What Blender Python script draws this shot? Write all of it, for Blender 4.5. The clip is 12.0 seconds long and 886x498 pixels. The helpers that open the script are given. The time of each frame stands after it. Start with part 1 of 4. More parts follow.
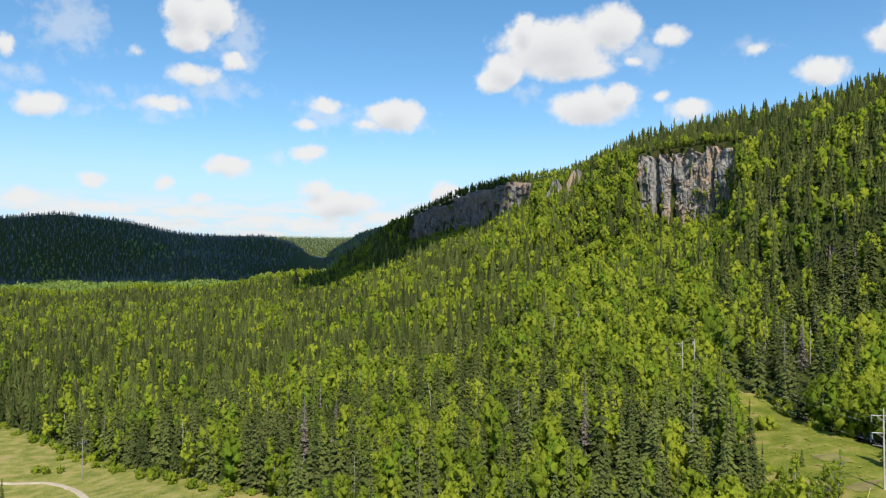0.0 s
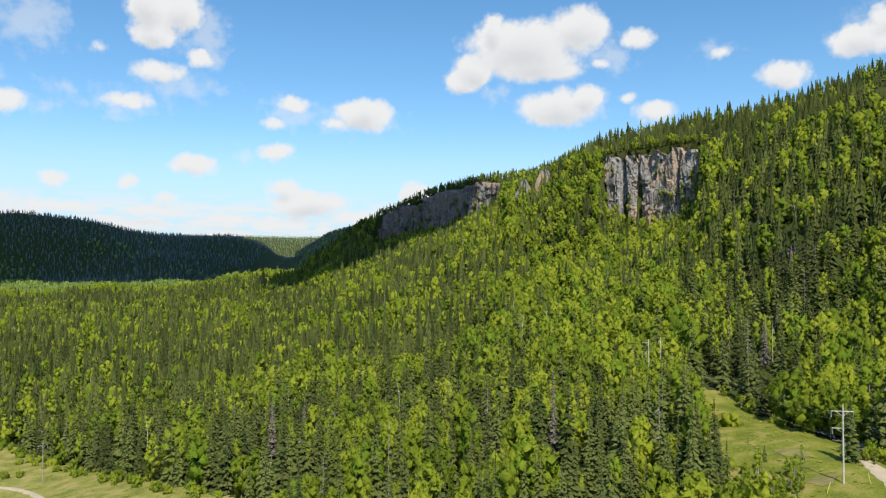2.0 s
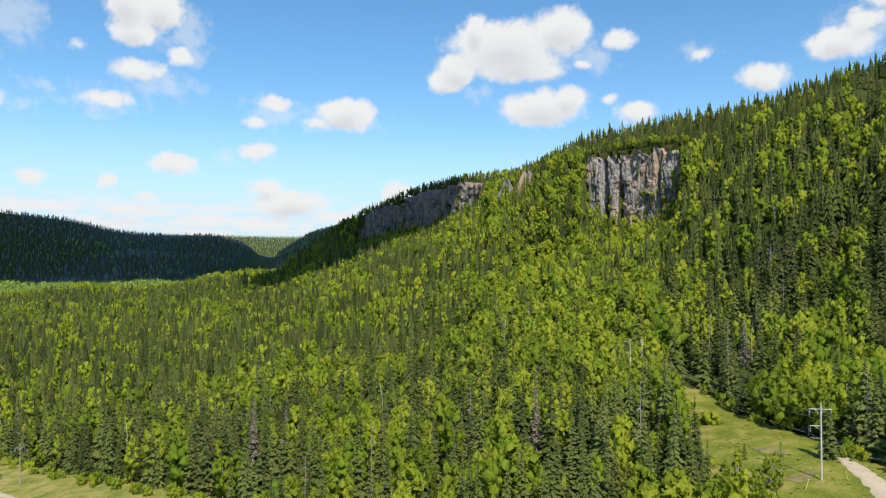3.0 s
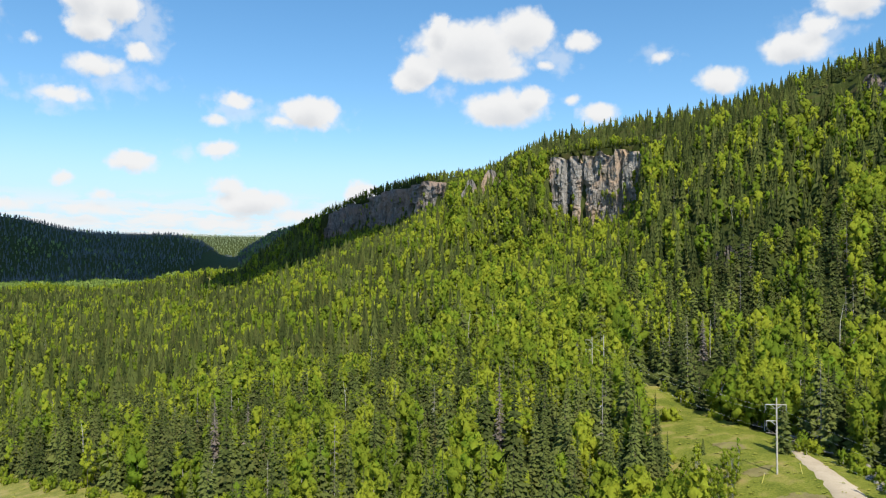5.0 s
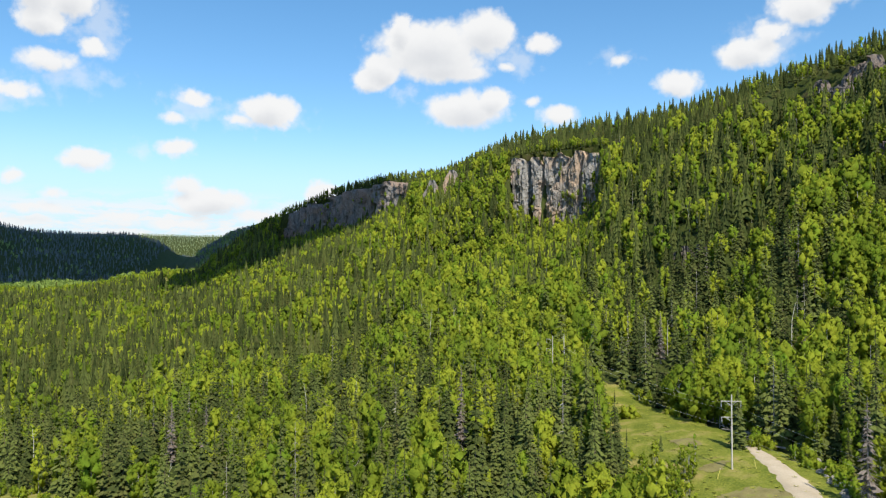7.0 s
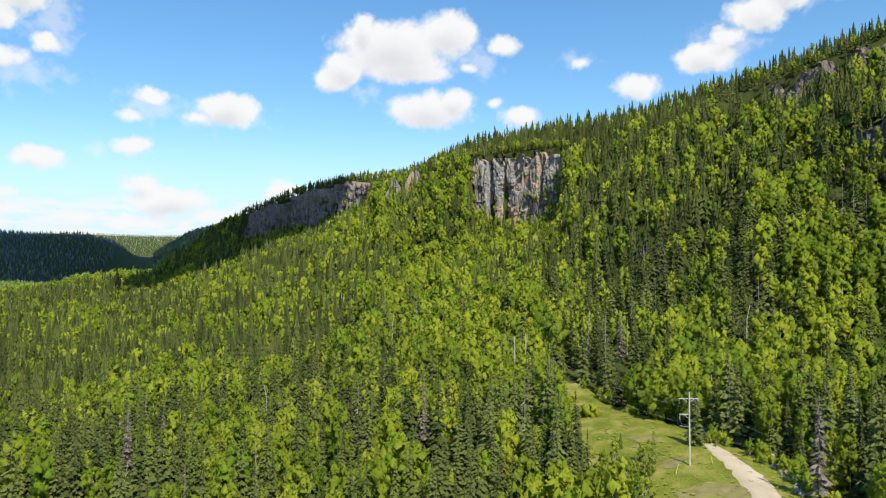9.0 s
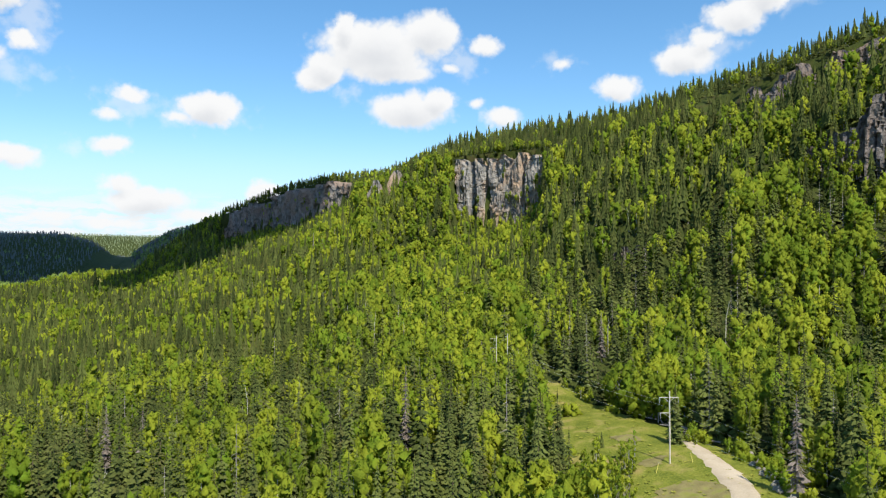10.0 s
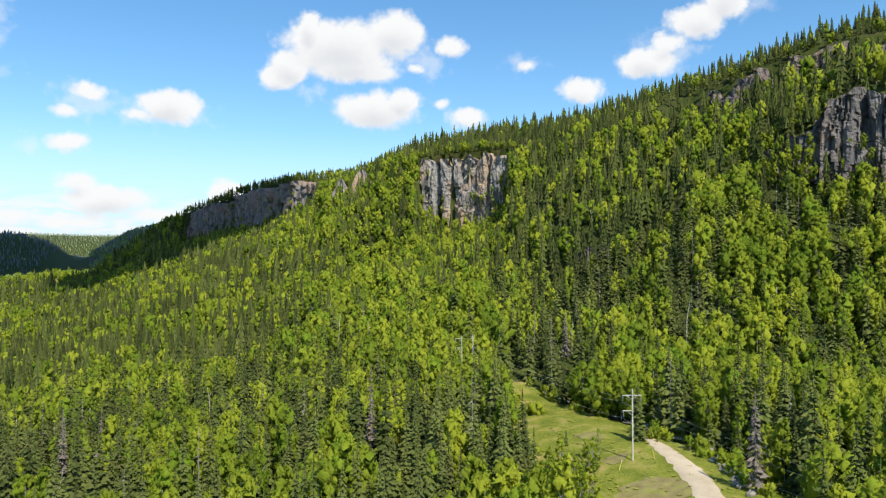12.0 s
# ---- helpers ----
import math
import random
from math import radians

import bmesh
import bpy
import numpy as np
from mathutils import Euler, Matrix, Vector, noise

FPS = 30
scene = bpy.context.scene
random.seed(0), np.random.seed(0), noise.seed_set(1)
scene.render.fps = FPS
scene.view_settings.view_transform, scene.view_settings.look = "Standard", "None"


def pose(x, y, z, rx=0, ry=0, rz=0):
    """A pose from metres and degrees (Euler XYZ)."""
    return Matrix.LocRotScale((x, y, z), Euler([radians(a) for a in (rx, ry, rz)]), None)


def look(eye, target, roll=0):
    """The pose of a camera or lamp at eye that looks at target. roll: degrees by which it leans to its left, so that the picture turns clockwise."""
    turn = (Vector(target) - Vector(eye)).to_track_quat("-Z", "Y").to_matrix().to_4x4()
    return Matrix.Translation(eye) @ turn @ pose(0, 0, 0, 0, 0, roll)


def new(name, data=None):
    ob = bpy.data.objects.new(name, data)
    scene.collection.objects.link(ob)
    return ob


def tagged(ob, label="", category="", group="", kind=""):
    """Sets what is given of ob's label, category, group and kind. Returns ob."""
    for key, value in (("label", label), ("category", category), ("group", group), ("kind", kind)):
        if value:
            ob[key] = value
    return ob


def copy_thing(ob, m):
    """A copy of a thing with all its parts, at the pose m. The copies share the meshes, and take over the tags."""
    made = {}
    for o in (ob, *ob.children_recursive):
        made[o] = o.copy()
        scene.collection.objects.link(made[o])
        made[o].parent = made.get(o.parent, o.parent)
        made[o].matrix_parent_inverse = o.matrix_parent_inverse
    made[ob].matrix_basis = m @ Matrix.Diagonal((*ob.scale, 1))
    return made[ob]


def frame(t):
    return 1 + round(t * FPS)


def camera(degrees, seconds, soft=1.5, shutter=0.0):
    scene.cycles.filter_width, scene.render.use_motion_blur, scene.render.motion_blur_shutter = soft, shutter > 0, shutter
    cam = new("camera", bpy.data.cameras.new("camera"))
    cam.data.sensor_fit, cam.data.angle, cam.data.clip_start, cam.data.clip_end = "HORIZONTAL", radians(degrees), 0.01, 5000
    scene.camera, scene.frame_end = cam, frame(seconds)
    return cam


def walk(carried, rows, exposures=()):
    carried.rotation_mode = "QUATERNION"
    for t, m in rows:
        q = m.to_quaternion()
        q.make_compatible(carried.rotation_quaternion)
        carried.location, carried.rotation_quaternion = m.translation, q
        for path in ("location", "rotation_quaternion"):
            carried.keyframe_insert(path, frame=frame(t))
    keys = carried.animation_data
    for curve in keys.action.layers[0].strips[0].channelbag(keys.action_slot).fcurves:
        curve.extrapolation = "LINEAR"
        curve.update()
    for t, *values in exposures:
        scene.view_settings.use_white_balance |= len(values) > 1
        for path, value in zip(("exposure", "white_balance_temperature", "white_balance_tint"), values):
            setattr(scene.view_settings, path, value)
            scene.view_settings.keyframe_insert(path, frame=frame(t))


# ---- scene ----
# camera: a drone that hovers and turns slowly to its right
cam = camera(62.6, 12.0, soft=1.2)
EYE = 65.0
TURNS = [(0.0, 0.013), (0.5, 0.596), (1.0, 1.192), (1.5, 1.793), (2.0, 2.437), (2.5, 3.079), (3.0, 3.793), (5.0, 6.631),
         (5.5, 7.386), (6.0, 8.125), (6.5, 8.867), (7.0, 9.644), (9.0, 12.596), (9.5, 13.319), (10.0, 14.015),
         (10.5, 14.685), (11.0, 15.389), (11.5, 16.062), (12.0, 16.736)]
TILTS = [(0.0, 1.30), (3.0, 1.285), (5.0, 1.25), (7.0, 1.275), (9.0, 1.318), (12.0, 1.353)]
walk(cam, [(t, pose(-0.053 * t, 0.038 * t, EYE - 0.058 * t, 90 + float(np.interp(t, *zip(*TILTS))), 0, -yaw - 0.0112 * t)) for t, yaw in TURNS],
     exposures=[(0.0, 0.0), (12.0, 0.18)])

# ---- light ----
SUN_AZ, SUN_EL = 171.0, 52.0          # degrees to the right of the first view, and above the horizon
sun_way = Vector((math.sin(radians(SUN_AZ)) * math.cos(radians(SUN_EL)),
                  math.cos(radians(SUN_AZ)) * math.cos(radians(SUN_EL)), math.sin(radians(SUN_EL))))
sun = new("sun", bpy.data.lights.new("sun", "SUN"))
sun.data.energy, sun.data.angle, sun.data.color = 5.4, radians(0.6), (1.0, 0.93, 0.78)
sun.matrix_world = look(sun_way * 100, (0, 0, 0))


def link(tree, a, b):
    tree.links.new(a, b)


def node(tree, kind, **values):
    n = tree.nodes.new(kind)
    for k, v in values.items():
        setattr(n, k, v)
    return n


def maths(tree, op, a, b=None, c=None, clamp=False):
    n = tree.nodes.new("ShaderNodeMath")
    n.operation, n.use_clamp = op, clamp
    for i, v in enumerate((a, b, c)):
        if v is None:
            continue
        if isinstance(v, (int, float)):
            n.inputs[i].default_value = v
        else:
            link(tree, v, n.inputs[i])
    return n.outputs[0]


# clouds: azimuth, elevation, half width and half height in degrees
CLOUDS_LEFT = [(-29.1, 11.0, 1.88, 0.91), (-31.1, 14.8, 0.6, 0.8), (-19.7, 18.4, 1.6, 1.8), (-17.5, 18.2, 2.2, 1.5), (-19.4, 16.6, 1.7, 1.2), (-16.0, 15.1, 1.1, 0.75),
               (-18.9, 13.9, 2.2, 0.9), (-21.2, 11.8, 1.86, 0.6), (-22.9, 15.2, 0.5, 0.31),
               (-9.4, 12.2, 1.6, 0.7), (-10.4, 10.8, 0.95, 0.5), (-3.7, 11.7, 2.4, 1.4), (-5.7, 10.9, 1.5, 0.55),
               (-10.4, 8.6, 1.5, 0.73), (-16.6, 7.5, 1.84, 0.85), (-25.8, 6.0, 1.1, 0.63), (-21.0, 6.1, 0.8, 0.58)]
CLOUDS_LOW = [(-9.9, 6.0, 1.45, 0.85), (-7.9, 4.8, 3.3, 1.1), (0.3, 5.4, 1.6, 1.25), (-18.4, 4.9, 0.9, 0.5),
              (-30.0, 4.7, 2.6, 0.6), (-25.5, 4.2, 3.6, 0.55), (-19.5, 3.9, 3.0, 0.5), (-14.0, 3.6, 2.6, 0.5), (-10.5, 3.1, 3.4, 0.5), (-4.6, 3.7, 2.8, 0.55), (-15.5, 4.5, 1.3, 0.35)]
CLOUDS_RIGHT = [(5.0, 15.1, 1.9, 1.3), (9.6, 15.5, 4.2, 1.5), (8.8, 16.6, 5.0, 2.2), (6.5, 17.8, 1.1, 1.5), (13.2, 17.7, 2.6, 1.7), (4.0, 14.2, 1.7, 1.0),
                (11.7, 14.9, 2.1, 0.85), (11.6, 12.0, 3.5, 1.65), (13.6, 12.8, 1.5, 1.1), (17.4, 16.8, 1.4, 0.8),
                (15.0, 15.2, 0.8, 0.4), (16.8, 12.6, 0.7, 0.37), (36.4, 17.8, 2.3, 1.4), (38.2, 19.0, 1.6, 1.6), (32.5, 15.1, 2.5, 1.2),
                (27.6, 13.4, 1.9, 1.0), (18.8, 11.4, 1.8, 0.9), (23.6, 15.4, 0.9, 0.4), (34.0, 16.3, 1.3, 0.9)]

CLOUDS_THIN = [(-15.3, 17.4, 0.8, 1.6), (-17.6, 16.2, 1.8, 0.7), (-27.2, 16.6, 2.4, 2.0), (-24.8, 12.2, 1.3, 0.4), (-15.4, 16.6, 1.2, 2.2), (-17.2, 13.2, 2.6, 0.9), (23.1, 15.5, 1.0, 0.4),
               (-13.0, 8.3, 1.2, 0.4), (15.6, 15.8, 1.6, 1.2), (6.4, 13.2, 1.2, 0.5), (-4.8, 11.2, 3.6, 0.9), (-9.4, 11.6, 2.0, 1.2), (-26.2, 11.0, 1.2, 0.5),
               (33.8, 15.8, 2.6, 1.4), (40.0, 18.3, 1.0, 0.5), (-21.0, 11.6, 2.4, 0.9), (-30.5, 13.0, 1.6, 0.8)]

world = bpy.data.worlds.new("world")
scene.world = world
world.use_nodes = True
wt = world.node_tree
wt.nodes.clear()
sky = node(wt, "ShaderNodeTexSky", sky_type="NISHITA", sun_disc=False, sun_elevation=radians(SUN_EL),
           sun_rotation=radians(SUN_AZ), air_density=1.0, dust_density=0.6, ozone_density=2.5, altitude=300)


def cloud_field(clouds):
    """A node group: from a place in the sky (degrees) to how deep it lies in a cloud."""
    g = bpy.data.node_groups.new("cloud_field", "ShaderNodeTree")
    g.interface.new_socket("place", in_out="INPUT", socket_type="NodeSocketVector")
    g.interface.new_socket("depth", in_out="OUTPUT", socket_type="NodeSocketFloat")
    gi, go = g.nodes.new("NodeGroupInput"), g.nodes.new("NodeGroupOutput")
    field = None
    for a, e, w, h in clouds:
        v = g.nodes.new("ShaderNodeVectorMath")
        v.operation = "MULTIPLY_ADD"
        link(g, gi.outputs[0], v.inputs[0])
        v.inputs[1].default_value, v.inputs[2].default_value = (1 / w, 1 / h, 0), (-a / w, -e / h, 0)
        n = g.nodes.new("ShaderNodeVectorMath")
        n.operation = "LENGTH"
        link(g, v.outputs[0], n.inputs[0])
        # distance from the rim, in degrees
        d = maths(g, "MULTIPLY_ADD", n.outputs["Value"], -min(h, 1.2), min(h, 1.2))
        field = d if field is None else maths(g, "SMOOTH_MAX", field, d, 0.25)
    link(g, field, go.inputs[0])
    return g


def build_sky():
    tc = node(wt, "ShaderNodeTexCoord")
    sep = node(wt, "ShaderNodeSeparateXYZ")
    link(wt, tc.outputs["Generated"], sep.inputs[0])
    az = maths(wt, "MULTIPLY", maths(wt, "ARCTAN2", sep.outputs[0], sep.outputs[1]), 57.29578)
    el = maths(wt, "MULTIPLY", maths(wt, "ARCSINE", sep.outputs[2]), 57.29578)
    place = node(wt, "ShaderNodeCombineXYZ")
    link(wt, az, place.inputs[0])
    link(wt, el, place.inputs[1])
    group, thin = cloud_field(CLOUDS_LEFT + CLOUDS_LOW + CLOUDS_RIGHT), cloud_field(CLOUDS_THIN)

    def warp(src, scale, amount, detail):
        nz = node(wt, "ShaderNodeTexNoise")
        nz.inputs["Scale"].default_value, nz.inputs["Detail"].default_value = scale, detail
        nz.inputs["Roughness"].default_value = 0.6
        link(wt, place.outputs[0], nz.inputs["Vector"])
        m = node(wt, "ShaderNodeVectorMath", operation="SUBTRACT")
        link(wt, nz.outputs["Color"], m.inputs[0])
        m.inputs[1].default_value = (0.5, 0.5, 0.5)
        s = node(wt, "ShaderNodeVectorMath", operation="MULTIPLY_ADD")
        link(wt, m.outputs[0], s.inputs[0])
        s.inputs[1].default_value = (amount, amount * 0.6, 0)
        link(wt, src, s.inputs[2])
        return s.outputs[0]
    warped = warp(warp(warp(place.outputs[0], 0.35, 1.2, 2.0), 1.2, 0.7, 5.0), 4.5, 0.3, 8.0)

    def depth(src, up, side, group=group):
        mv = node(wt, "ShaderNodeVectorMath", operation="ADD")
        link(wt, src, mv.inputs[0])
        mv.inputs[1].default_value = (side, up, 0)
        gr = node(wt, "ShaderNodeGroup")
        gr.node_tree = group
        link(wt, mv.outputs[0], gr.inputs[0])
        return gr.outputs[0]

    def billow(scale, amount):
        """Rounded heads and hollows along the rim of a cloud."""
        vo = node(wt, "ShaderNodeTexVoronoi", feature="SMOOTH_F1")
        vo.inputs["Scale"].default_value, vo.inputs["Smoothness"].default_value = scale, 0.25
        link(wt, warp(place.outputs[0], 1.4, 0.7, 4.0), vo.inputs["Vector"])
        return maths(wt, "MULTIPLY_ADD", vo.outputs["Distance"], -amount, amount * 0.42)
    heads = maths(wt, "ADD", billow(0.8, 0.38), billow(2.3, 0.16))
    here = maths(wt, "ADD", depth(warped, 0.0, 0.0), heads)
    above = maths(wt, "ADD", depth(warped, 0.8, 0.15), maths(wt, "MULTIPLY", heads, -0.5))
    mask = node(wt, "ShaderNodeMapRange", interpolation_type="SMOOTHSTEP")
    mask.inputs["From Min"].default_value, mask.inputs["From Max"].default_value = -0.2, 0.36
    link(wt, here, mask.inputs["Value"])
    wisp = node(wt, "ShaderNodeMapRange", interpolation_type="SMOOTHSTEP")
    wisp.inputs["From Min"].default_value, wisp.inputs["From Max"].default_value, wisp.inputs["To Max"].default_value = -0.5, 0.9, 0.42
    grain = node(wt, "ShaderNodeTexNoise")
    grain.inputs["Scale"].default_value, grain.inputs["Detail"].default_value = 0.9, 7.0
    link(wt, place.outputs[0], grain.inputs["Vector"])
    link(wt, maths(wt, "ADD", depth(warped, 0.0, 0.0, thin), maths(wt, "MULTIPLY_ADD", grain.outputs["Fac"], 3.0, -1.6)), wisp.inputs["Value"])
    # long thin banks of cloud above the horizon
    flat = node(wt, "ShaderNodeVectorMath", operation="MULTIPLY")
    link(wt, warped, flat.inputs[0])
    flat.inputs[1].default_value = (0.3, 1.5, 1.0)
    bank = node(wt, "ShaderNodeTexNoise")
    bank.inputs["Scale"].default_value, bank.inputs["Detail"].default_value = 1.0, 6.0
    link(wt, flat.outputs[0], bank.inputs["Vector"])
    banks = node(wt, "ShaderNodeMapRange", interpolation_type="SMOOTHSTEP")
    banks.inputs["From Min"].default_value, banks.inputs["From Max"].default_value = 0.40, 0.56
    link(wt, bank.outputs["Fac"], banks.inputs["Value"])
    low = node(wt, "ShaderNodeMapRange", interpolation_type="SMOOTHSTEP")
    low.inputs["From Min"].default_value, low.inputs["From Max"].default_value, low.inputs["To Max"].default_value = 5.8, 3.6, 0.9
    link(wt, el, low.inputs["Value"])
    cover = maths(wt, "MAXIMUM", mask.outputs[0], wisp.outputs[0])
    cover = maths(wt, "MAXIMUM", cover, maths(wt, "MULTIPLY", banks.outputs[0], low.outputs[0]))
    # thin veil low over the horizon
    veil = node(wt, "ShaderNodeMapRange", interpolation_type="SMOOTHSTEP")
    veil.inputs["From Min"].default_value, veil.inputs["From Max"].default_value = 11.0, 2.0
    link(wt, el, veil.inputs["Value"])
    # thick parts seen from below are a little grey
    shade = node(wt, "ShaderNodeMapRange", interpolation_type="SMOOTHSTEP")
    shade.inputs["From Min"].default_value, shade.inputs["From Max"].default_value = 0.1, 1.3
    link(wt, above, shade.inputs["Value"])
    tint = node(wt, "ShaderNodeMix", data_type="RGBA")
    link(wt, shade.outputs[0], tint.inputs[0])
    tint.inputs[6].default_value, tint.inputs[7].default_value = (0.85, 0.855, 0.86, 1), (0.68, 0.7, 0.73, 1)
    hue = node(wt, "ShaderNodeHueSaturation")
    hue.inputs["Hue"].default_value, hue.inputs["Saturation"].default_value = 0.494, 1.22
    link(wt, sky.outputs[0], hue.inputs["Color"])
    clear, white = node(wt, "ShaderNodeBackground"), node(wt, "ShaderNodeBackground")
    link(wt, hue.outputs[0], clear.inputs[0])
    clear.inputs[1].default_value = 0.172
    link(wt, tint.outputs[2], white.inputs[0])
    haze = node(wt, "ShaderNodeBackground")
    haze.inputs[0].default_value = (0.54, 0.74, 0.91, 1)
    m0, m1 = node(wt, "ShaderNodeMixShader"), node(wt, "ShaderNodeMixShader")
    link(wt, maths(wt, "MULTIPLY", veil.outputs[0], 0.8), m0.inputs[0])
    link(wt, clear.outputs[0], m0.inputs[1])
    link(wt, haze.outputs[0], m0.inputs[2])
    link(wt, cover, m1.inputs[0])
    link(wt, m0.outputs[0], m1.inputs[1])
    link(wt, white.outputs[0], m1.inputs[2])
    out = node(wt, "ShaderNodeOutputWorld")
    link(wt, m1.outputs[0], out.inputs[0])


build_sky()

# ---- materials ----


def material(name, dark, light, scale=1.0, roughness=0.8, tone="noise", bump=0.0, through_light=0.0, third=None, spot_scale=8.0, gloss=0.25, grain=1.0):
    """A rough natural surface between two colours. tone: what picks the colour (noise, object, attribute)."""
    m = bpy.data.materials.new(name)
    m.use_nodes = True
    t = m.node_tree
    t.nodes.clear()
    out, bsdf = node(t, "ShaderNodeOutputMaterial"), node(t, "ShaderNodeBsdfPrincipled")
    bsdf.inputs["Roughness"].default_value = roughness
    bsdf.inputs["Specular IOR Level"].default_value = gloss
    geo = node(t, "ShaderNodeNewGeometry")
    big, fine = node(t, "ShaderNodeTexNoise"), node(t, "ShaderNodeTexNoise")
    for n, s, d in ((big, 0.12 * scale, 3.0), (fine, spot_scale * 0.2 * scale, 4.0)):
        n.inputs["Scale"].default_value, n.inputs["Detail"].default_value = s, d
        link(t, geo.outputs["Position"], n.inputs["Vector"])
    if tone == "object":
        pick = node(t, "ShaderNodeObjectInfo").outputs["Random"]
    elif tone == "attribute":
        at = node(t, "ShaderNodeAttribute")
        at.attribute_name = "tone"
        pick = at.outputs["Fac"]
    else:
        pick = maths(t, "MULTIPLY_ADD", big.outputs["Fac"], 2.2, -0.6, clamp=True)
    mix = maths(t, "ADD", maths(t, "MULTIPLY", pick, 0.85), maths(t, "MULTIPLY_ADD", fine.outputs["Fac"], grain, 0.15 - 0.5 * grain), clamp=True)
    col = node(t, "ShaderNodeMix", data_type="RGBA")
    link(t, mix, col.inputs[0])
    col.inputs[6].default_value, col.inputs[7].default_value = (*dark, 1), (*light, 1)
    colour = col.outputs[2]
    if third:
        more = node(t, "ShaderNodeMix", data_type="RGBA")
        link(t, maths(t, "MULTIPLY_ADD", big.outputs["Fac"], 5.0, -2.6, clamp=True), more.inputs[0])
        link(t, colour, more.inputs[6])
        more.inputs[7].default_value = (*third, 1)
        colour = more.outputs[2]
    link(t, colour, bsdf.inputs["Base Color"])
    if bump:
        b = node(t, "ShaderNodeBump")
        b.inputs["Strength"].default_value, b.inputs["Distance"].default_value = 0.7, bump
        link(t, fine.outputs["Fac"], b.inputs["Height"])
        link(t, b.outputs[0], bsdf.inputs["Normal"])
    shader = bsdf.outputs[0]
    if through_light:
        tr, ms = node(t, "ShaderNodeBsdfTranslucent"), node(t, "ShaderNodeMixShader")
        link(t, colour, tr.inputs[0])
        ms.inputs[0].default_value = through_light
        link(t, shader, ms.inputs[1])
        link(t, tr.outputs[0], ms.inputs[2])
        shader = ms.outputs[0]
    link(t, shader, out.inputs[0])
    return m


def rock_material(name, pale, warm):
    """Weathered columned rock: grey with upright streaks and tan, lichened patches."""
    m = bpy.data.materials.new(name)
    m.use_nodes = True
    t = m.node_tree
    bsdf = t.nodes["Principled BSDF"]
    bsdf.inputs["Roughness"].default_value, bsdf.inputs["Specular IOR Level"].default_value = 0.9, 0.15
    geo = node(t, "ShaderNodeNewGeometry")
    flat = node(t, "ShaderNodeVectorMath", operation="MULTIPLY")
    link(t, geo.outputs["Position"], flat.inputs[0])
    flat.inputs[1].default_value = (1, 1, 0.12)

    def nz(src, scale, detail):
        n = node(t, "ShaderNodeTexNoise")
        n.inputs["Scale"].default_value, n.inputs["Detail"].default_value = scale, detail
        link(t, src, n.inputs["Vector"])
        return n.outputs["Fac"]
    broad = nz(geo.outputs["Position"], 0.11, 4)
    streak, patch, fine = nz(flat.outputs[0], 0.7, 6), nz(geo.outputs["Position"], 0.045, 3), nz(geo.outputs["Position"], 0.9, 6)

    def mix(fac, a, b):
        n = node(t, "ShaderNodeMix", data_type="RGBA")
        link(t, fac, n.inputs[0])
        for i, c in ((6, a), (7, b)):
            if isinstance(c, tuple):
                n.inputs[i].default_value = (*c, 1)
            else:
                link(t, c, n.inputs[i])
        return n.outputs[2]
    grey = mix(maths(t, "MULTIPLY_ADD", maths(t, "ADD", maths(t, "MULTIPLY", streak, 0.55), maths(t, "MULTIPLY", broad, 0.45)), 3.0, -1.0, clamp=True), (0.085, 0.08, 0.076), pale)
    tan = mix(maths(t, "MULTIPLY_ADD", patch, 6.0, -2.65, clamp=True), grey, warm)
    moss = mix(maths(t, "MULTIPLY_ADD", fine, 5.0, -3.0, clamp=True), tan, (0.09, 0.085, 0.05))
    link(t, moss, bsdf.inputs["Base Color"])
    b = node(t, "ShaderNodeBump")
    b.inputs["Strength"].default_value, b.inputs["Distance"].default_value = 0.9, 1.3
    link(t, maths(t, "ADD", streak, fine), b.inputs["Height"])
    link(t, b.outputs[0], bsdf.inputs["Normal"])
    return m


NEEDLE = dict(dark=(0.03, 0.042, 0.013), light=(0.118, 0.142, 0.036), third=(0.105, 0.108, 0.034), roughness=0.85, gloss=0.05, grain=0.8)
LEAF = dict(dark=(0.12, 0.195, 0.018), light=(0.4, 0.45, 0.042), third=(0.22, 0.345, 0.03), roughness=0.8, through_light=0.52, gloss=0.1, grain=0.8, spot_scale=13.0, bump=0.25)
# Distance haze is put into these needles as a blue-grey base colour.
far_hazed_needles = material("far_hazed_needles", (0.09, 0.108, 0.122), (0.155, 0.18, 0.185), tone="attribute", gloss=0.05, grain=1.0)
# Haze over the far valley wood, painted in as paler leaves.
pale_hazed_leaves = material("pale_hazed_leaves", (0.16, 0.25, 0.06), (0.33, 0.43, 0.11), tone="attribute", through_light=0.45, gloss=0.05, grain=0.6)
# Farthest ridge: thick haze mixed into the foliage's own colour.
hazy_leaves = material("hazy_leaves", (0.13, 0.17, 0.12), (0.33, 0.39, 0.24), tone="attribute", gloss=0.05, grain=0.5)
# Birches on the far hill, with some haze in the base colour.
far_hazed_leaves = material("far_hazed_leaves", (0.12, 0.19, 0.07), (0.25, 0.34, 0.11), tone="attribute", gloss=0.05, grain=0.6)
spruce_needles = material("spruce_needles", tone="object", **NEEDLE)
wood_needles = material("wood_needles", tone="attribute", **NEEDLE)
birch_leaves = material("birch_leaves", tone="object", **LEAF)
wood_leaves = material("wood_leaves", tone="attribute", **LEAF)
bark = material("bark", (0.06, 0.045, 0.035), (0.16, 0.12, 0.09), scale=3)
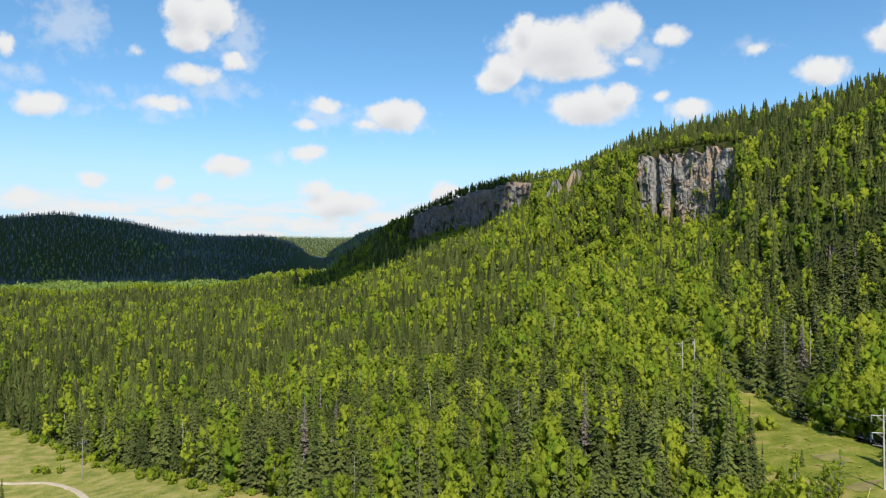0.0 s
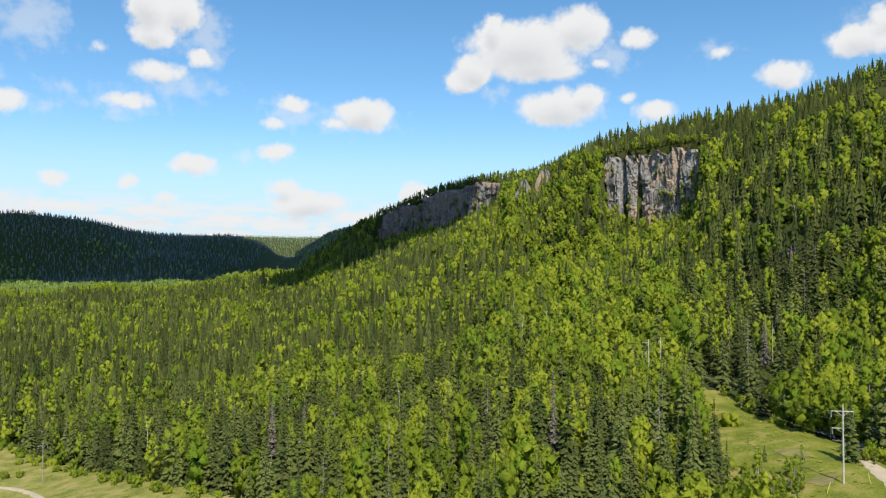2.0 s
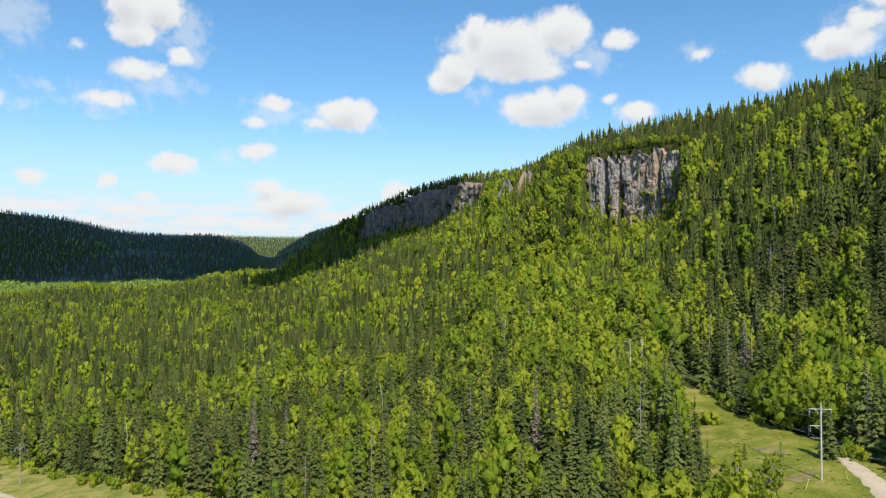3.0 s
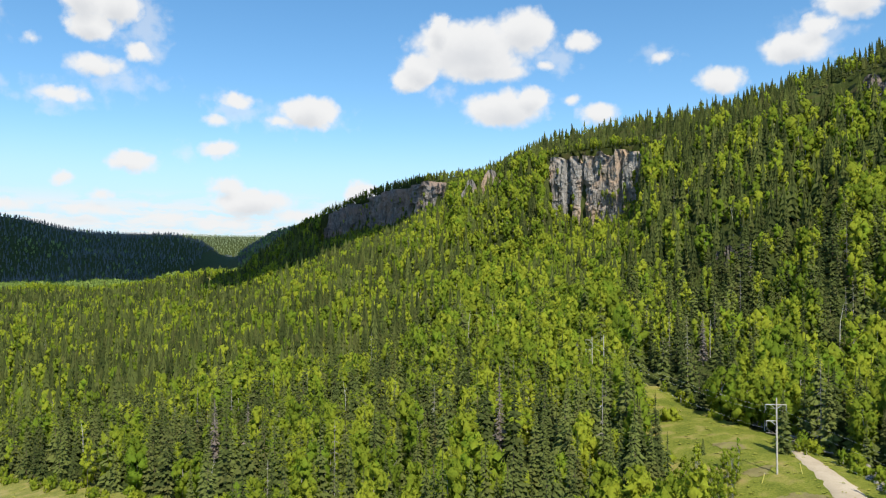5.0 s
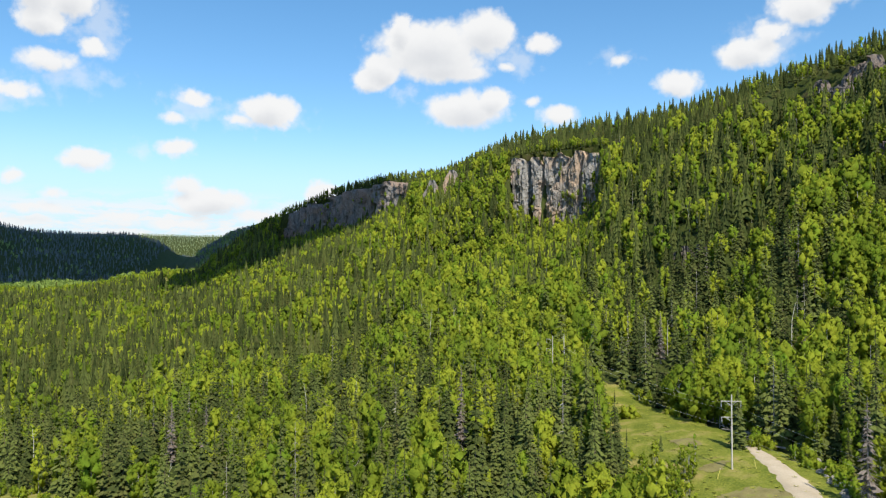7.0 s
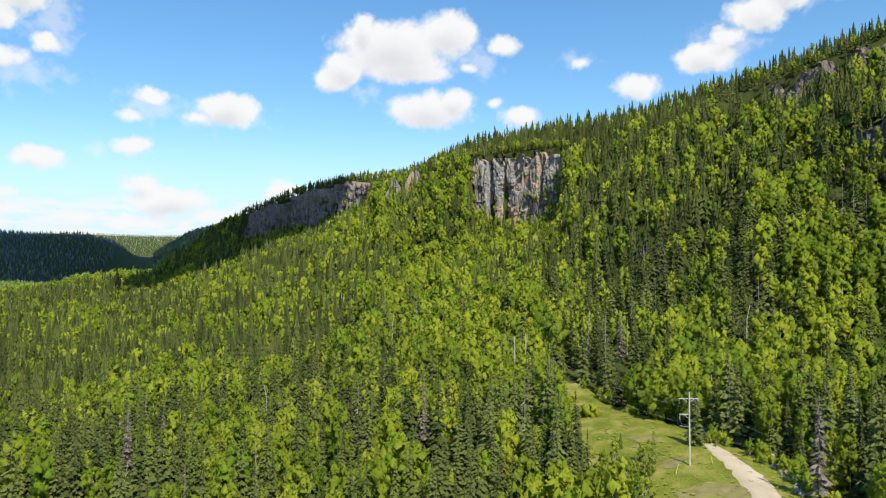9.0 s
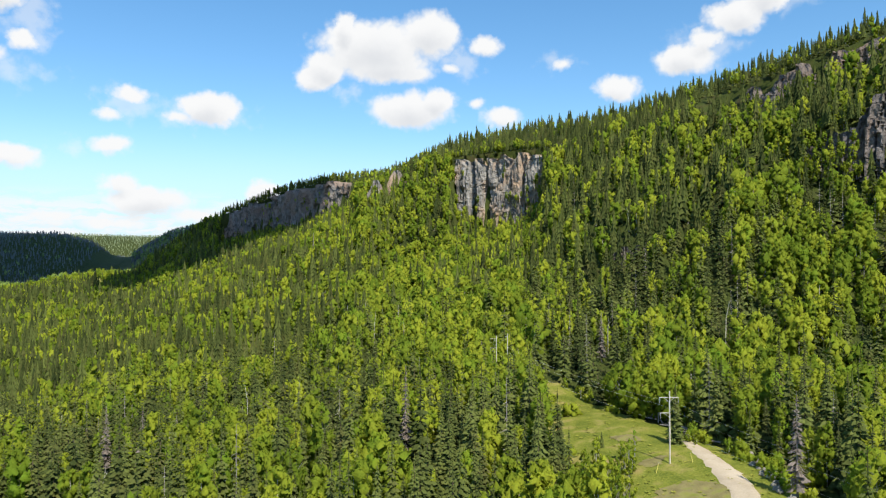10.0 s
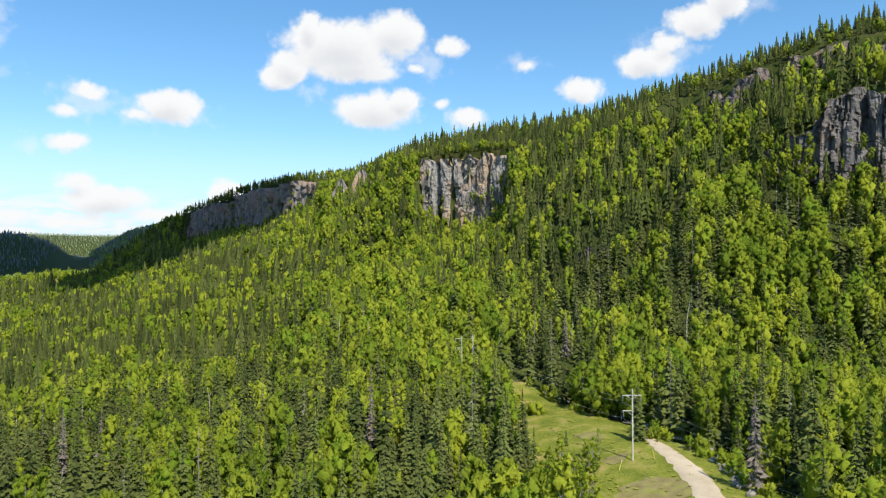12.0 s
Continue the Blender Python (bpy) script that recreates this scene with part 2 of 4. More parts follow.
pale_bark = material("pale_bark", (0.3, 0.28, 0.24), (0.6, 0.57, 0.5), scale=3)
dead_twigs = material("dead_twigs", (0.09, 0.075, 0.062), (0.22, 0.185, 0.16), scale=2, grain=1.4)
dead_wood = material("dead_wood", (0.16, 0.14, 0.125), (0.36, 0.33, 0.3), scale=3)
forest_floor = material("forest_floor", (0.02, 0.03, 0.008), (0.07, 0.09, 0.018), third=(0.055, 0.05, 0.022), bump=0.6, gloss=0.1)
meadow_grass = material("meadow_grass", (0.085, 0.115, 0.018), (0.33, 0.305, 0.08), scale=1.5, third=(0.34, 0.26, 0.12), bump=0.3, gloss=0.1, grain=1.7)
tuft_green = material("tuft_green", (0.15, 0.185, 0.022), (0.31, 0.3, 0.055), tone="attribute", gloss=0.1)
gravel = material("gravel", (0.36, 0.29, 0.2), (0.52, 0.44, 0.33), scale=2, bump=0.05)
rock = rock_material("rock", (0.43, 0.41, 0.385), (0.42, 0.31, 0.225))
# Darker copies of rock, with shading of the far and right-hand cliffs coloured in.
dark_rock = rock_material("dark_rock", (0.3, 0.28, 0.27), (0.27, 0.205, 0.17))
darker_rock = rock_material("darker_rock", (0.22, 0.205, 0.2), (0.21, 0.165, 0.14))
# The slope outcrop's shadow is painted as a near-black stone colour.
shadowed_rock = rock_material("shadowed_rock", (0.13, 0.125, 0.125), (0.14, 0.12, 0.105))
bare_soil = material("bare_soil", (0.15, 0.13, 0.05), (0.27, 0.235, 0.1), third=(0.2, 0.22, 0.04), scale=4, bump=0.1, gloss=0.1)
clearing_grass = material("clearing_grass", (0.09, 0.12, 0.015), (0.235, 0.245, 0.04), scale=1.8, third=(0.3, 0.24, 0.09), bump=0.3, gloss=0.1, grain=1.7)
boulder_stone = material("boulder_stone", (0.15, 0.14, 0.12), (0.34, 0.315, 0.27), scale=5, bump=0.1)
pole_wood = material("pole_wood", (0.45, 0.41, 0.36), (0.62, 0.58, 0.52), scale=6)
metal = material("metal", (0.4, 0.4, 0.4), (0.55, 0.55, 0.55), scale=6, roughness=0.4)
stake_paint = material("stake_paint", (0.55, 0.47, 0.1), (0.7, 0.62, 0.2), scale=6)
cloud_white = material("cloud_white", (0.8, 0.8, 0.8), (0.9, 0.9, 0.9), scale=0.1, roughness=1.0)

# ---- the land ----
# crest of the mesa: azimuth, distance from the drone, height of the ground over it
CREST = [(75, 470, 125), (60, 425, 125), (48.2, 425, 123), (43.9, 432, 120.5), (39.8, 448, 113.5), (34.7, 485, 112), (31.5, 520, 114),
         (27.4, 572, 112), (21.9, 620, 116), (17.1, 655, 116), (14.2, 690, 113), (12.8, 730, 107), (10.8, 800, 102), (6.0, 900, 106),
         (2.6, 1000, 103), (1.2, 1040, 95), (-1.6, 1100, 81), (-2.2, 1125, 75), (-2.5, 1180, 62), (-4.0, 1600, 83), (-6.4, 1900, 84), (-9.2, 2150, 12)]



def rounded(points, times):
    """Cuts the corners of a line."""
    p = np.array(points, float)
    for _ in range(times):
        a, b = p[:-1], p[1:]
        q = np.empty((2 * len(a), p.shape[1]))
        q[0::2], q[1::2] = 0.75 * a + 0.25 * b, 0.25 * a + 0.75 * b
        p = np.vstack([p[:1], q, p[-1:]])
    return p


crest = rounded([(d * math.sin(radians(a)), d * math.cos(radians(a)), z + EYE) for a, d, z in CREST], 1)
seg_a, seg_v = crest[:-1, :2], np.diff(crest[:, :2], axis=0)
seg_l = np.hypot(seg_v[:, 0], seg_v[:, 1])
crest_u = np.concatenate([[0], np.cumsum(seg_l)])
crest_az = np.degrees(np.arctan2(crest[:, 0], crest[:, 1]))


def ripple(x, y, scale, seed=0):
    """Cheap smooth noise, about -1 to 1."""
    r = np.random.RandomState(seed)
    out = np.zeros_like(np.asarray(x, float))
    for k in range(5):
        a, f, p = r.uniform(0, 6.28), r.uniform(0.6, 1.7) / scale, r.uniform(0, 6.28)
        out = out + np.sin((x * math.cos(a) + y * math.sin(a)) * f * 6.28 + p + 1.3 * np.sin((y * math.cos(a) - x * math.sin(a)) * f * 4.1 + 2 * p))
    return out / 3.2


def to_crest(x, y):
    """Signed distance to the crest (positive on the drone's side) and the place along it."""
    x, y = np.atleast_1d(np.asarray(x, float)), np.atleast_1d(np.asarray(y, float))
    best, su, ss = np.full(x.shape, 1e9), np.zeros(x.shape), np.zeros(x.shape)
    for k in range(len(seg_a)):
        px, py = x - seg_a[k, 0], y - seg_a[k, 1]
        t = np.clip((px * seg_v[k, 0] + py * seg_v[k, 1]) / seg_l[k] ** 2, 0, 1)
        dx, dy = px - t * seg_v[k, 0], py - t * seg_v[k, 1]
        d = np.hypot(dx, dy)
        side = np.sign(seg_v[k, 0] * py - seg_v[k, 1] * px)
        near = d < best
        best[near], su[near], ss[near] = d[near], (crest_u[k] + t * seg_l[k])[near], side[near]
    return best * ss, su


def band(a, lo, hi, soft):
    return np.clip((a - lo) / soft + 0.5, 0, 1) * np.clip((hi - a) / soft + 0.5, 0, 1)


def face(a):
    """By azimuth: fall from crest to cliff top, cliff height, width of the upper slope, width down to the foot, width of the cliff itself."""
    main, far, right = band(a, 15.0, 21.8, 0.7), band(a, -7, 7.2, 0.8), band(a, 33, 80, 4)
    drop = 26 - 21 * far - 14 * right
    bold = np.maximum(np.maximum(main, band(a, -2.9, 7.2, 0.8)), right)
    west = band(a, -9, 8.5, 3)
    cliff = 68 * (1 - west) + np.interp(a, [-3, 2.5, 7], [58, 60, 38]) * west - 52 * right
    upper = 48 - 30 * far - 28 * right
    wide = np.interp(a, [-9, -2, 6, 14, 22, 35, 48, 75], [300, 300, 300, 270, 265, 235, 205, 200])
    return drop, cliff, upper, wide, 8 + 72 * (1 - bold)


def azimuth(x, y):
    return np.degrees(np.arctan2(x, y))


def valley(x, y):
    z = np.clip(-47 + 0.15 * x, -66, -36) + np.clip((y - 300) * 0.025, 0, 24)
    z = z + (1.2 + 3.5 * np.clip((y - 600) / 400, 0, 1)) * ripple(x, y, 170, 3)
    # a knoll in the valley
    z = z + 15 * np.exp(-((x + 235) / 90) ** 2 - ((y - 1180) / 230) ** 2)
    return z


LOWER = 96.0
HILL_AZ = [-90, -60, -40, -31.3, -28, -24.4, -21, -16.6, -13.3, -11.6, -9.6, -7, 20]
HILL_TOP = [60, 120, 128, 130, 146, 132, 106, 84, 84, 66, 14, -40, -40]


def land(x, y):
    x, y = np.atleast_1d(np.asarray(x, float)), np.atleast_1d(np.asarray(y, float))
    d, a = np.hypot(x, y), np.degrees(np.arctan2(x, y))
    low = valley(x, y)
    s, u = to_crest(x, y)
    zc = np.interp(u, crest_u, crest[:, 2]) - EYE
    drop, cliff, upper, wide, lean = face(a)
    cliff = np.minimum(cliff, np.maximum(zc - drop - low - 15, 0))
    top = zc + 0.05 * np.minimum(-s, 300)
    zu = zc - drop * np.clip(s / upper, 0, 1) ** 0.85
    base = zc - drop - cliff
    lean = np.where(d > 1330, 70, lean)
    step = np.clip((s - upper) / lean, 0, 1)
    t = np.clip((s - upper - 8) / (wide - upper - 8), 0, 1)
    talus = low + (base - low) * (1 - t) ** 1.15
    # scree heaped against the foot of the cliffs
    heap = np.interp(a, [12.5, 14.5, 16, 17.2, 18.2, 20, 22, 24, 26], [4, 24, 13, 3, 3, 11, 26, 14, 0]) + 4 * ripple(x, y, 50, 15) * (a < 26)
    talus = talus + heap * (1 - t) ** 2.5 * np.clip(t * 40, 0, 1)
    # a second, lower cliff under the near rim
    talus = talus + 30 * np.interp(a, [39.0, 40.2, 41.2, 42.4, 44.2, 45.4, 47, 90], [0, 0.3, 0.22, 0.4, 0.48, 0.86, 1.0, 1]) * np.clip((s - upper - 8) / (LOWER - upper - 8), 0, 1) * np.clip((LOWER + 8 - s) / 8, 0, 1)
    z = np.where(s < 0, top, np.where(s < upper + 8, zu - cliff * step, np.maximum(talus, zu - cliff * np.maximum(s - upper, 0) / lean)))
    z = np.where((s > upper + 8) & (s < wide), z + 2.0 * ripple(x, y, 60, 5) * np.sin(np.pi * t), z)
    # far side falls away
    z = np.where(s < -500, np.maximum(low, z - (-s - 500) * 0.25), z)
    # the long hill across the valley and the ridge that closes it
    h = np.interp(a, HILL_AZ, HILL_TOP)
    rise = np.clip(1 - np.abs(d - 2350) / 620, 0, 1)
    rise = rise * rise * (3 - 2 * rise)
    hill = low + (h - low) * rise * (1 + 0.09 * ripple(x, y, 420, 8) * (1 - 0.6 * rise))
    # a spur that runs down from it
    hill = hill + 46 * np.exp(-((a + 19) / 3.2) ** 2 - ((d - 1850) / 190) ** 2) * (d < 2350)
    z = np.maximum(z, hill)
    r2 = np.clip(1 - np.abs(d - 4350) / 900, 0, 1)
    z = np.maximum(z, low + (165 - low) * r2 * r2 * (3 - 2 * r2) * (1 + 0.02 * ripple(x, y, 900, 9)))
    return z + EYE


def add_mesh(name, verts, faces, mats, idx=None, smooth=False, tone=None, normals=None):
    """A mesh of triangles or quads from arrays."""
    me = bpy.data.meshes.new(name)
    verts, faces = np.asarray(verts, np.float32), np.asarray(faces, np.int32)
    k = faces.shape[1]
    me.vertices.add(len(verts))
    me.vertices.foreach_set("co", verts.ravel())
    me.loops.add(faces.size)
    me.loops.foreach_set("vertex_index", faces.ravel())
    me.polygons.add(len(faces))
    me.polygons.foreach_set("loop_start", np.arange(0, faces.size, k, dtype=np.int32))
    me.polygons.foreach_set("loop_total", np.full(len(faces), k, np.int32))
    for m in mats:
        me.materials.append(m)
    if idx is not None:
        me.polygons.foreach_set("material_index", np.asarray(idx, np.int32))
    me.polygons.foreach_set("use_smooth", np.full(len(faces), smooth, bool))
    if tone is not None:
        me.attributes.new("tone", "FLOAT", "POINT").data.foreach_set("value", np.asarray(tone, np.float32))
    me.update()
    me.validate()
    if normals is not None:
        me.polygons.foreach_set("use_smooth", np.ones(len(faces), bool))
        me.normals_split_custom_set_from_vertices(np.asarray(normals, np.float32))
    return me


def grid_faces(n, m):
    i = np.arange((n - 1) * m).reshape(n - 1, m)[:, :-1].ravel()
    return np.stack([i, i + 1, i + m + 1, i + m], 1)


def build_ground():
    az = np.concatenate([np.arange(-180, -44, 3.0), np.arange(-44, 60, 0.6), np.arange(60, 180.1, 3.0)])
    d = np.concatenate([[0.02, 5.0], np.geomspace(15, 90, 14)[:-1], np.geomspace(90, 1300, 160)[:-1], np.geomspace(1300, 4900, 50)])
    A, D = np.meshgrid(np.radians(az), d)
    x, y = (D * np.sin(A)).ravel(), (D * np.cos(A)).ravel()
    v = np.stack([x, y, land(x, y)], 1)
    ob = new("ground", add_mesh("ground", v, grid_faces(len(d), len(az)), [forest_floor], smooth=True))
    tagged(ob, "dark mossy forest floor of a wide valley and wooded mesa", "ground", kind="structure")


build_ground()

# ---- clearings and tracks ----
CLEARING = [(79, 196), (85, 181), (83, 160), (82, 148), (83.5, 129), (85, 117), (85, 106), (81, 95), (75, 80), (58, 62), (38, 66), (43, 94), (48, 112), (58, 140), (66, 166), (73, 190)]
MEADOW = [(-230, 345), (-184, 306), (-141, 268), (-116, 243), (-92, 220), (-63, 189), (-36, 166), (-20, 110), (-50, 80), (-150, 110), (-240, 250)]
CUT = [(-172, 930), (-160, 930), (-232, 1180), (-246, 1180)]      # the line's cut over the knoll



def inside(x, y, poly):
    hit = np.zeros(np.shape(x), bool)
    n = len(poly)
    for i in range(n):
        (x1, y1), (x2, y2) = poly[i], poly[(i + 1) % n]
        if y1 == y2:
            continue
        hit ^= ((y1 > y) != (y2 > y)) & (x < (x2 - x1) * (y - y1) / (y2 - y1) + x1)
    return hit


def ground_patch(name, poly, label, mat, lift):
    p = np.array(poly)
    (x0, y0), (x1, y1) = p.min(0), p.max(0)
    step = 0.5 if x1 - x0 < 30 else 1.0 if x1 - x0 < 80 else 2.0
    gx, gy = np.arange(x0, x1, step), np.arange(y0, y1, step)
    X, Y = np.meshgrid(gx, gy)
    X, Y = X.ravel(), Y.ravel()
    f = grid_faces(len(gy), len(gx))
    wob = 1.5
    cx, cy = X[f].mean(1), Y[f].mean(1)
    keep = inside(cx + wob * ripple(cx, cy, 9, 11), cy + wob * ripple(cx, cy, 7, 12), poly)
    z = land(X, Y) + lift + 0.12 * ripple(X, Y, 5, 4)
    ob = new(name, add_mesh(name, np.stack([X, Y, z], 1), f[keep], [mat], smooth=True))
    return tagged(ob, label, "ground", kind="structure")


ground_patch("meadow", MEADOW, "pale green grassy meadow in the valley beside the wood", meadow_grass, 0.35)
ground_patch("power_line_cut", CUT, "pale grass cut through the far valley wood", meadow_grass, 0.35)
ground_patch("clearing", CLEARING, "mown yellow-green grass strip cleared through the wood", clearing_grass, 0.35)


def oval(cx, cy, rx, ry, turn=0.0):
    c, s = math.cos(turn), math.sin(turn)
    return [(cx + c * rx * math.cos(p) - s * ry * math.sin(p), cy + s * rx * math.cos(p) + c * ry * math.sin(p)) for p in np.linspace(0, 6.28, 17)[:-1]]


for spot in (oval(66.5, 103, 5.0, 5.5, 0.4), oval(68.5, 119, 3.6, 2.0, 0.3), oval(70.8, 134, 2.4, 3.6, 0.2), oval(62, 99, 5, 7, 0.5)):
    ground_patch("bare_ground", spot, "brown trodden earth showing through thin grass", bare_soil, 0.42)


def track(name, line, widths, label, lift):
    p = rounded(line, 4)
    w = np.interp(np.linspace(0, 1, len(p)), np.linspace(0, 1, len(widths)), widths)
    t = np.gradient(p, axis=0)
    t /= np.linalg.norm(t, axis=1)[:, None]
    nrm = np.stack([-t[:, 1], t[:, 0]], 1)
    rows = []
    for k, f in enumerate(np.linspace(-0.5, 0.5, 7)):
        q = p + nrm * (w * f + 0.2 * ripple(p[:, 0] * 1.0, p[:, 1] + 40 * (f > 0), 6, 7) * (abs(f) > 0.4))[:, None]
        rows.append(np.stack([q[:, 0], q[:, 1], land(q[:, 0], q[:, 1]) + lift - 0.3 * (abs(f) > 0.45)], 1))
    v = np.array(rows).reshape(-1, 3)
    ob = new(name, add_mesh(name, v, grid_faces(7, len(p)), [gravel], smooth=True))
    tagged(ob, label, "track", kind="structure")


track("dirt_track", [(80.5, 128), (78.6, 119.5), (75.4, 107), (70.4, 95), (61, 77)], [1.2, 4.0, 5.4, 5.0, 5.5], "pale sandy dirt track in the grass clearing", 0.5)
track("meadow_track", [(-135, 218), (-124, 218), (-115, 215.5), (-103, 205), (-94, 193), (-82, 172), (-70, 145)], [1.9, 2.0, 2.1, 2.4, 2.4], "pale gravel lane curving across the meadow", 0.5)

# ---- cliffs ----


def along(u, s):
    """The place s metres in front of the crest, u along it."""
    x, y = np.interp(u, crest_u, crest[:, 0]), np.interp(u, crest_u, crest[:, 1])
    x1, y1 = np.interp(u + 25, crest_u, crest[:, 0]), np.interp(u + 25, crest_u, crest[:, 1])
    x0, y0 = np.interp(u - 25, crest_u, crest[:, 0]), np.interp(u - 25, crest_u, crest[:, 1])
    tx, ty = x1 - x0, y1 - y0
    l = np.hypot(tx, ty)
    return x - ty / l * s, y + tx / l * s


def cliff_line(a_lo, a_hi, step, at=None):
    """Along the crest between two azimuths: place, metres before the crest, height of the cliff's top and foot."""
    u = np.arange(0, crest_u[-1], step)
    upper = np.full(len(u), 40.0 if at is None else at)
    for _ in range(2):
        here = azimuth(*along(u, upper + 6))
        upper = face(here)[2] if at is None else upper
    k = (here > a_lo) & (here < a_hi)
    u, upper = u[k], upper[k]
    ztop = land(*along(u, upper - 1.0)) + 0.5
    zlow = np.minimum(land(*along(u, upper + 10.0)) - 4, ztop - 3)
    return u, upper, np.maximum(ztop, zlow + 1), zlow


def cliff_face(name, a_lo, a_hi, label, seed, relief=3.0, column=5.0, step=1.0, at=None, broken=0.0, clefts=(), stone=None, out=0.0):
    """A wall of broken rock columns along the crest between two azimuths of it, at metres before it."""
    u, upper, ztop, zlow = cliff_line(a_lo, a_hi, step, at)
    n = int(max((ztop - zlow).max() / step, 6))

    def chance(i, j, k):
        q = np.sin(i * 127.1 + j * 311.7 + (k + seed) * 74.7) * 43758.5453
        return q - np.floor(q)

    def blocks(uu, zz, w, h, k):
        """Columns of uneven width broken into blocks: how far each stands out, and how near its side cracks lie."""
        uu = uu / w + 0.45 * np.sin(uu / w * 1.9 + k) + 50
        i = np.floor(uu)
        j = np.floor(zz / (h * (0.5 + chance(i, 0, k))) + 9 * chance(i, 3, k))
        return chance(i, j, k) * 2 - 1, np.minimum(uu - i, 1 - uu + i)
    tall = ztop - zlow
    ztop = ztop - tall * np.clip(broken * ripple(u, 0 * u, 38, seed + 5) + broken * 0.35, 0, 0.8) - tall * 0.08 * (1 + ripple(u, 0 * u, 17, seed + 6))
    ends = np.minimum(u - u[0], u[-1] - u)
    sink = -8.0 * (1 - np.clip(ends / 20, 0, 1)) ** 2
    vs = []
    for k in range(n + 1):
        f = k / n
        ragged = chance(np.floor(u / column * 1.3), 0, 9) * 2.8 - 1.8
        z = zlow + (ztop - zlow + ragged * np.minimum((ztop - zlow) / 25, 1)) * f
        uu, zz = u + 0.16 * column * ripple(u, z, 26, seed + 3) + 0.1 * (z - zlow) * math.sin(seed), z + 0.3 * column * ripple(u, z, 15, seed + 4)
        b1, e1 = blocks(uu, zz, column * 2.7, 48, 1)
        b2, e2 = blocks(uu, zz, column, 19, 2)
        b3, e3 = blocks(uu, zz, column * 0.38, 6.5, 3)
        rough = relief * (0.85 * b1 + 0.5 * b2 + 0.34 * b3 - 0.7 * (e2 < 0.1) - 0.3 * (e3 < 0.14)) + 0.4 * ripple(u, z * 0.6, 4.0, seed + 1)
        cut = 0
        for c, w, deep in clefts:
            cut = cut - deep * np.exp(-((u - u[0]) / (u[-1] - u[0]) - c - 0.04 * (f - 0.5)) ** 4 / (w * (1.25 - 0.6 * f)) ** 4)
        s = upper + out + 12.5 + rough + sink + cut - 5.0 * f + (-14 if k == n else -2.5 if k == n - 1 else 0)
        x, y = along(u, s)
        vs.append(np.stack([x, y, z + (0.6 * ripple(u, z, 6, 2) if 0 < k < n else 0)], 1))
    v = np.array(vs).reshape(-1, 3)
    ob = new(name, add_mesh(name, v, grid_faces(n + 1, len(u)), [stone or rock]))
    return tagged(ob, label, "cliff", kind="structure")


cliff_face("cliff_main", 14.8, 22.0, "tall grey and tan rock cliff with vertical columns above the wood", 3, 2.6, 7.5, 0.8, clefts=((0.78, 0.032, 7), (0.64, 0.022, 6.5), (0.22, 0.03, 4)))
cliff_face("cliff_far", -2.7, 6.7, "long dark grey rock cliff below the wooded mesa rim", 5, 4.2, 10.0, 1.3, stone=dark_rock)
cliff_face("cliff_rim", 35.2, 60, "low dark rock cliff along the wooded mesa rim", 8, 2.2, 5.0, 0.7, broken=0.45, stone=darker_rock)
cliff_face("cliff_lower", 40.6, 60, "grey columned rock cliff in the wooded slope", 9, 2.6, 4.4, 0.5, LOWER, clefts=((0.68, 0.02, 5),), stone=darker_rock, out=4.5)


def outcrop(az, dist, wide, high, seed, label, stone=None):
    """A broken knob of rock that stands out of the slope."""
    r = np.random.RandomState(seed)
    n, m = 26, 14
    cx, cy = dist * math.sin(radians(az)), dist * math.cos(radians(az))
    t = np.linspace(0, math.pi, n)
    v = []
    for k in range(m):
        f = k / (m - 1)
        col = np.floor(t * 4.2 + seed)
        q = (1 - 0.75 * f ** 3) * (1 + 0.16 * np.sin(col * 5.1) + 0.1 * np.sin(np.floor(f * 5) * 7 + col * 3)) + r.uniform(-0.04, 0.04, n)
        x = cx + wide * np.cos(t) * q * math.cos(radians(az))
        y = cy - wide * np.cos(t) * q * math.sin(radians(az)) - wide * 0.5 * np.sin(t) * q
        v.append(np.stack([x, y, land(np.full(n, cx), np.full(n, cy)) - 5 + (high + 5) * f * (0.8 + 0.2 * np.sin(col * 2.3))], 1))
    top = np.array(v[-1])
    v.append(np.stack([top[:, 0] * 0.2 + cx * 0.8, top[:, 1] * 0.2 + cy * 0.8 + 4, top[:, 2]], 1))
    ob = new("rock_outcrop", add_mesh("rock_outcrop", np.array(v).reshape(-1, 3), grid_faces(m + 1, n), [stone or rock]))
    tagged(ob, label, "rock", group="outcrops on the slope")


outcrop(28.0, 316, 6.5, 8.5, 2, "grey rock outcrop in painted shadow among trees on the slope", shadowed_rock)
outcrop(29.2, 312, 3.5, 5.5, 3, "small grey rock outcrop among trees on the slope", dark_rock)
outcrop(10.4, 622, 9, 18, 4, "tan rock outcrop near the mesa rim")
outcrop(8.8, 622, 7, 15, 6, "tan rock outcrop near the mesa rim")

# ---- trees ----


def prism(p0, p1, r0, r1, sides=4):
    """A tapered stick."""
    p0, p1 = np.array(p0, float), np.array(p1, float)
    ax = (p1 - p0) / np.linalg.norm(p1 - p0)
    b = np.cross(ax, [0.3, 0.9, 0.2])
    b /= np.linalg.norm(b)
    c = np.cross(ax, b)
    v, f = [], []
    for i in range(sides):
        t = 2 * math.pi * i / sides
        dv = b * math.cos(t) + c * math.sin(t)
        v += [p0 + dv * r0, p1 + dv * r1]
    for i in range(sides):
        j = (i + 1) % sides
        f += [(2 * i, 2 * j, 2 * j + 1), (2 * i, 2 * j + 1, 2 * i + 1)]
    return np.array(v), np.array(f)


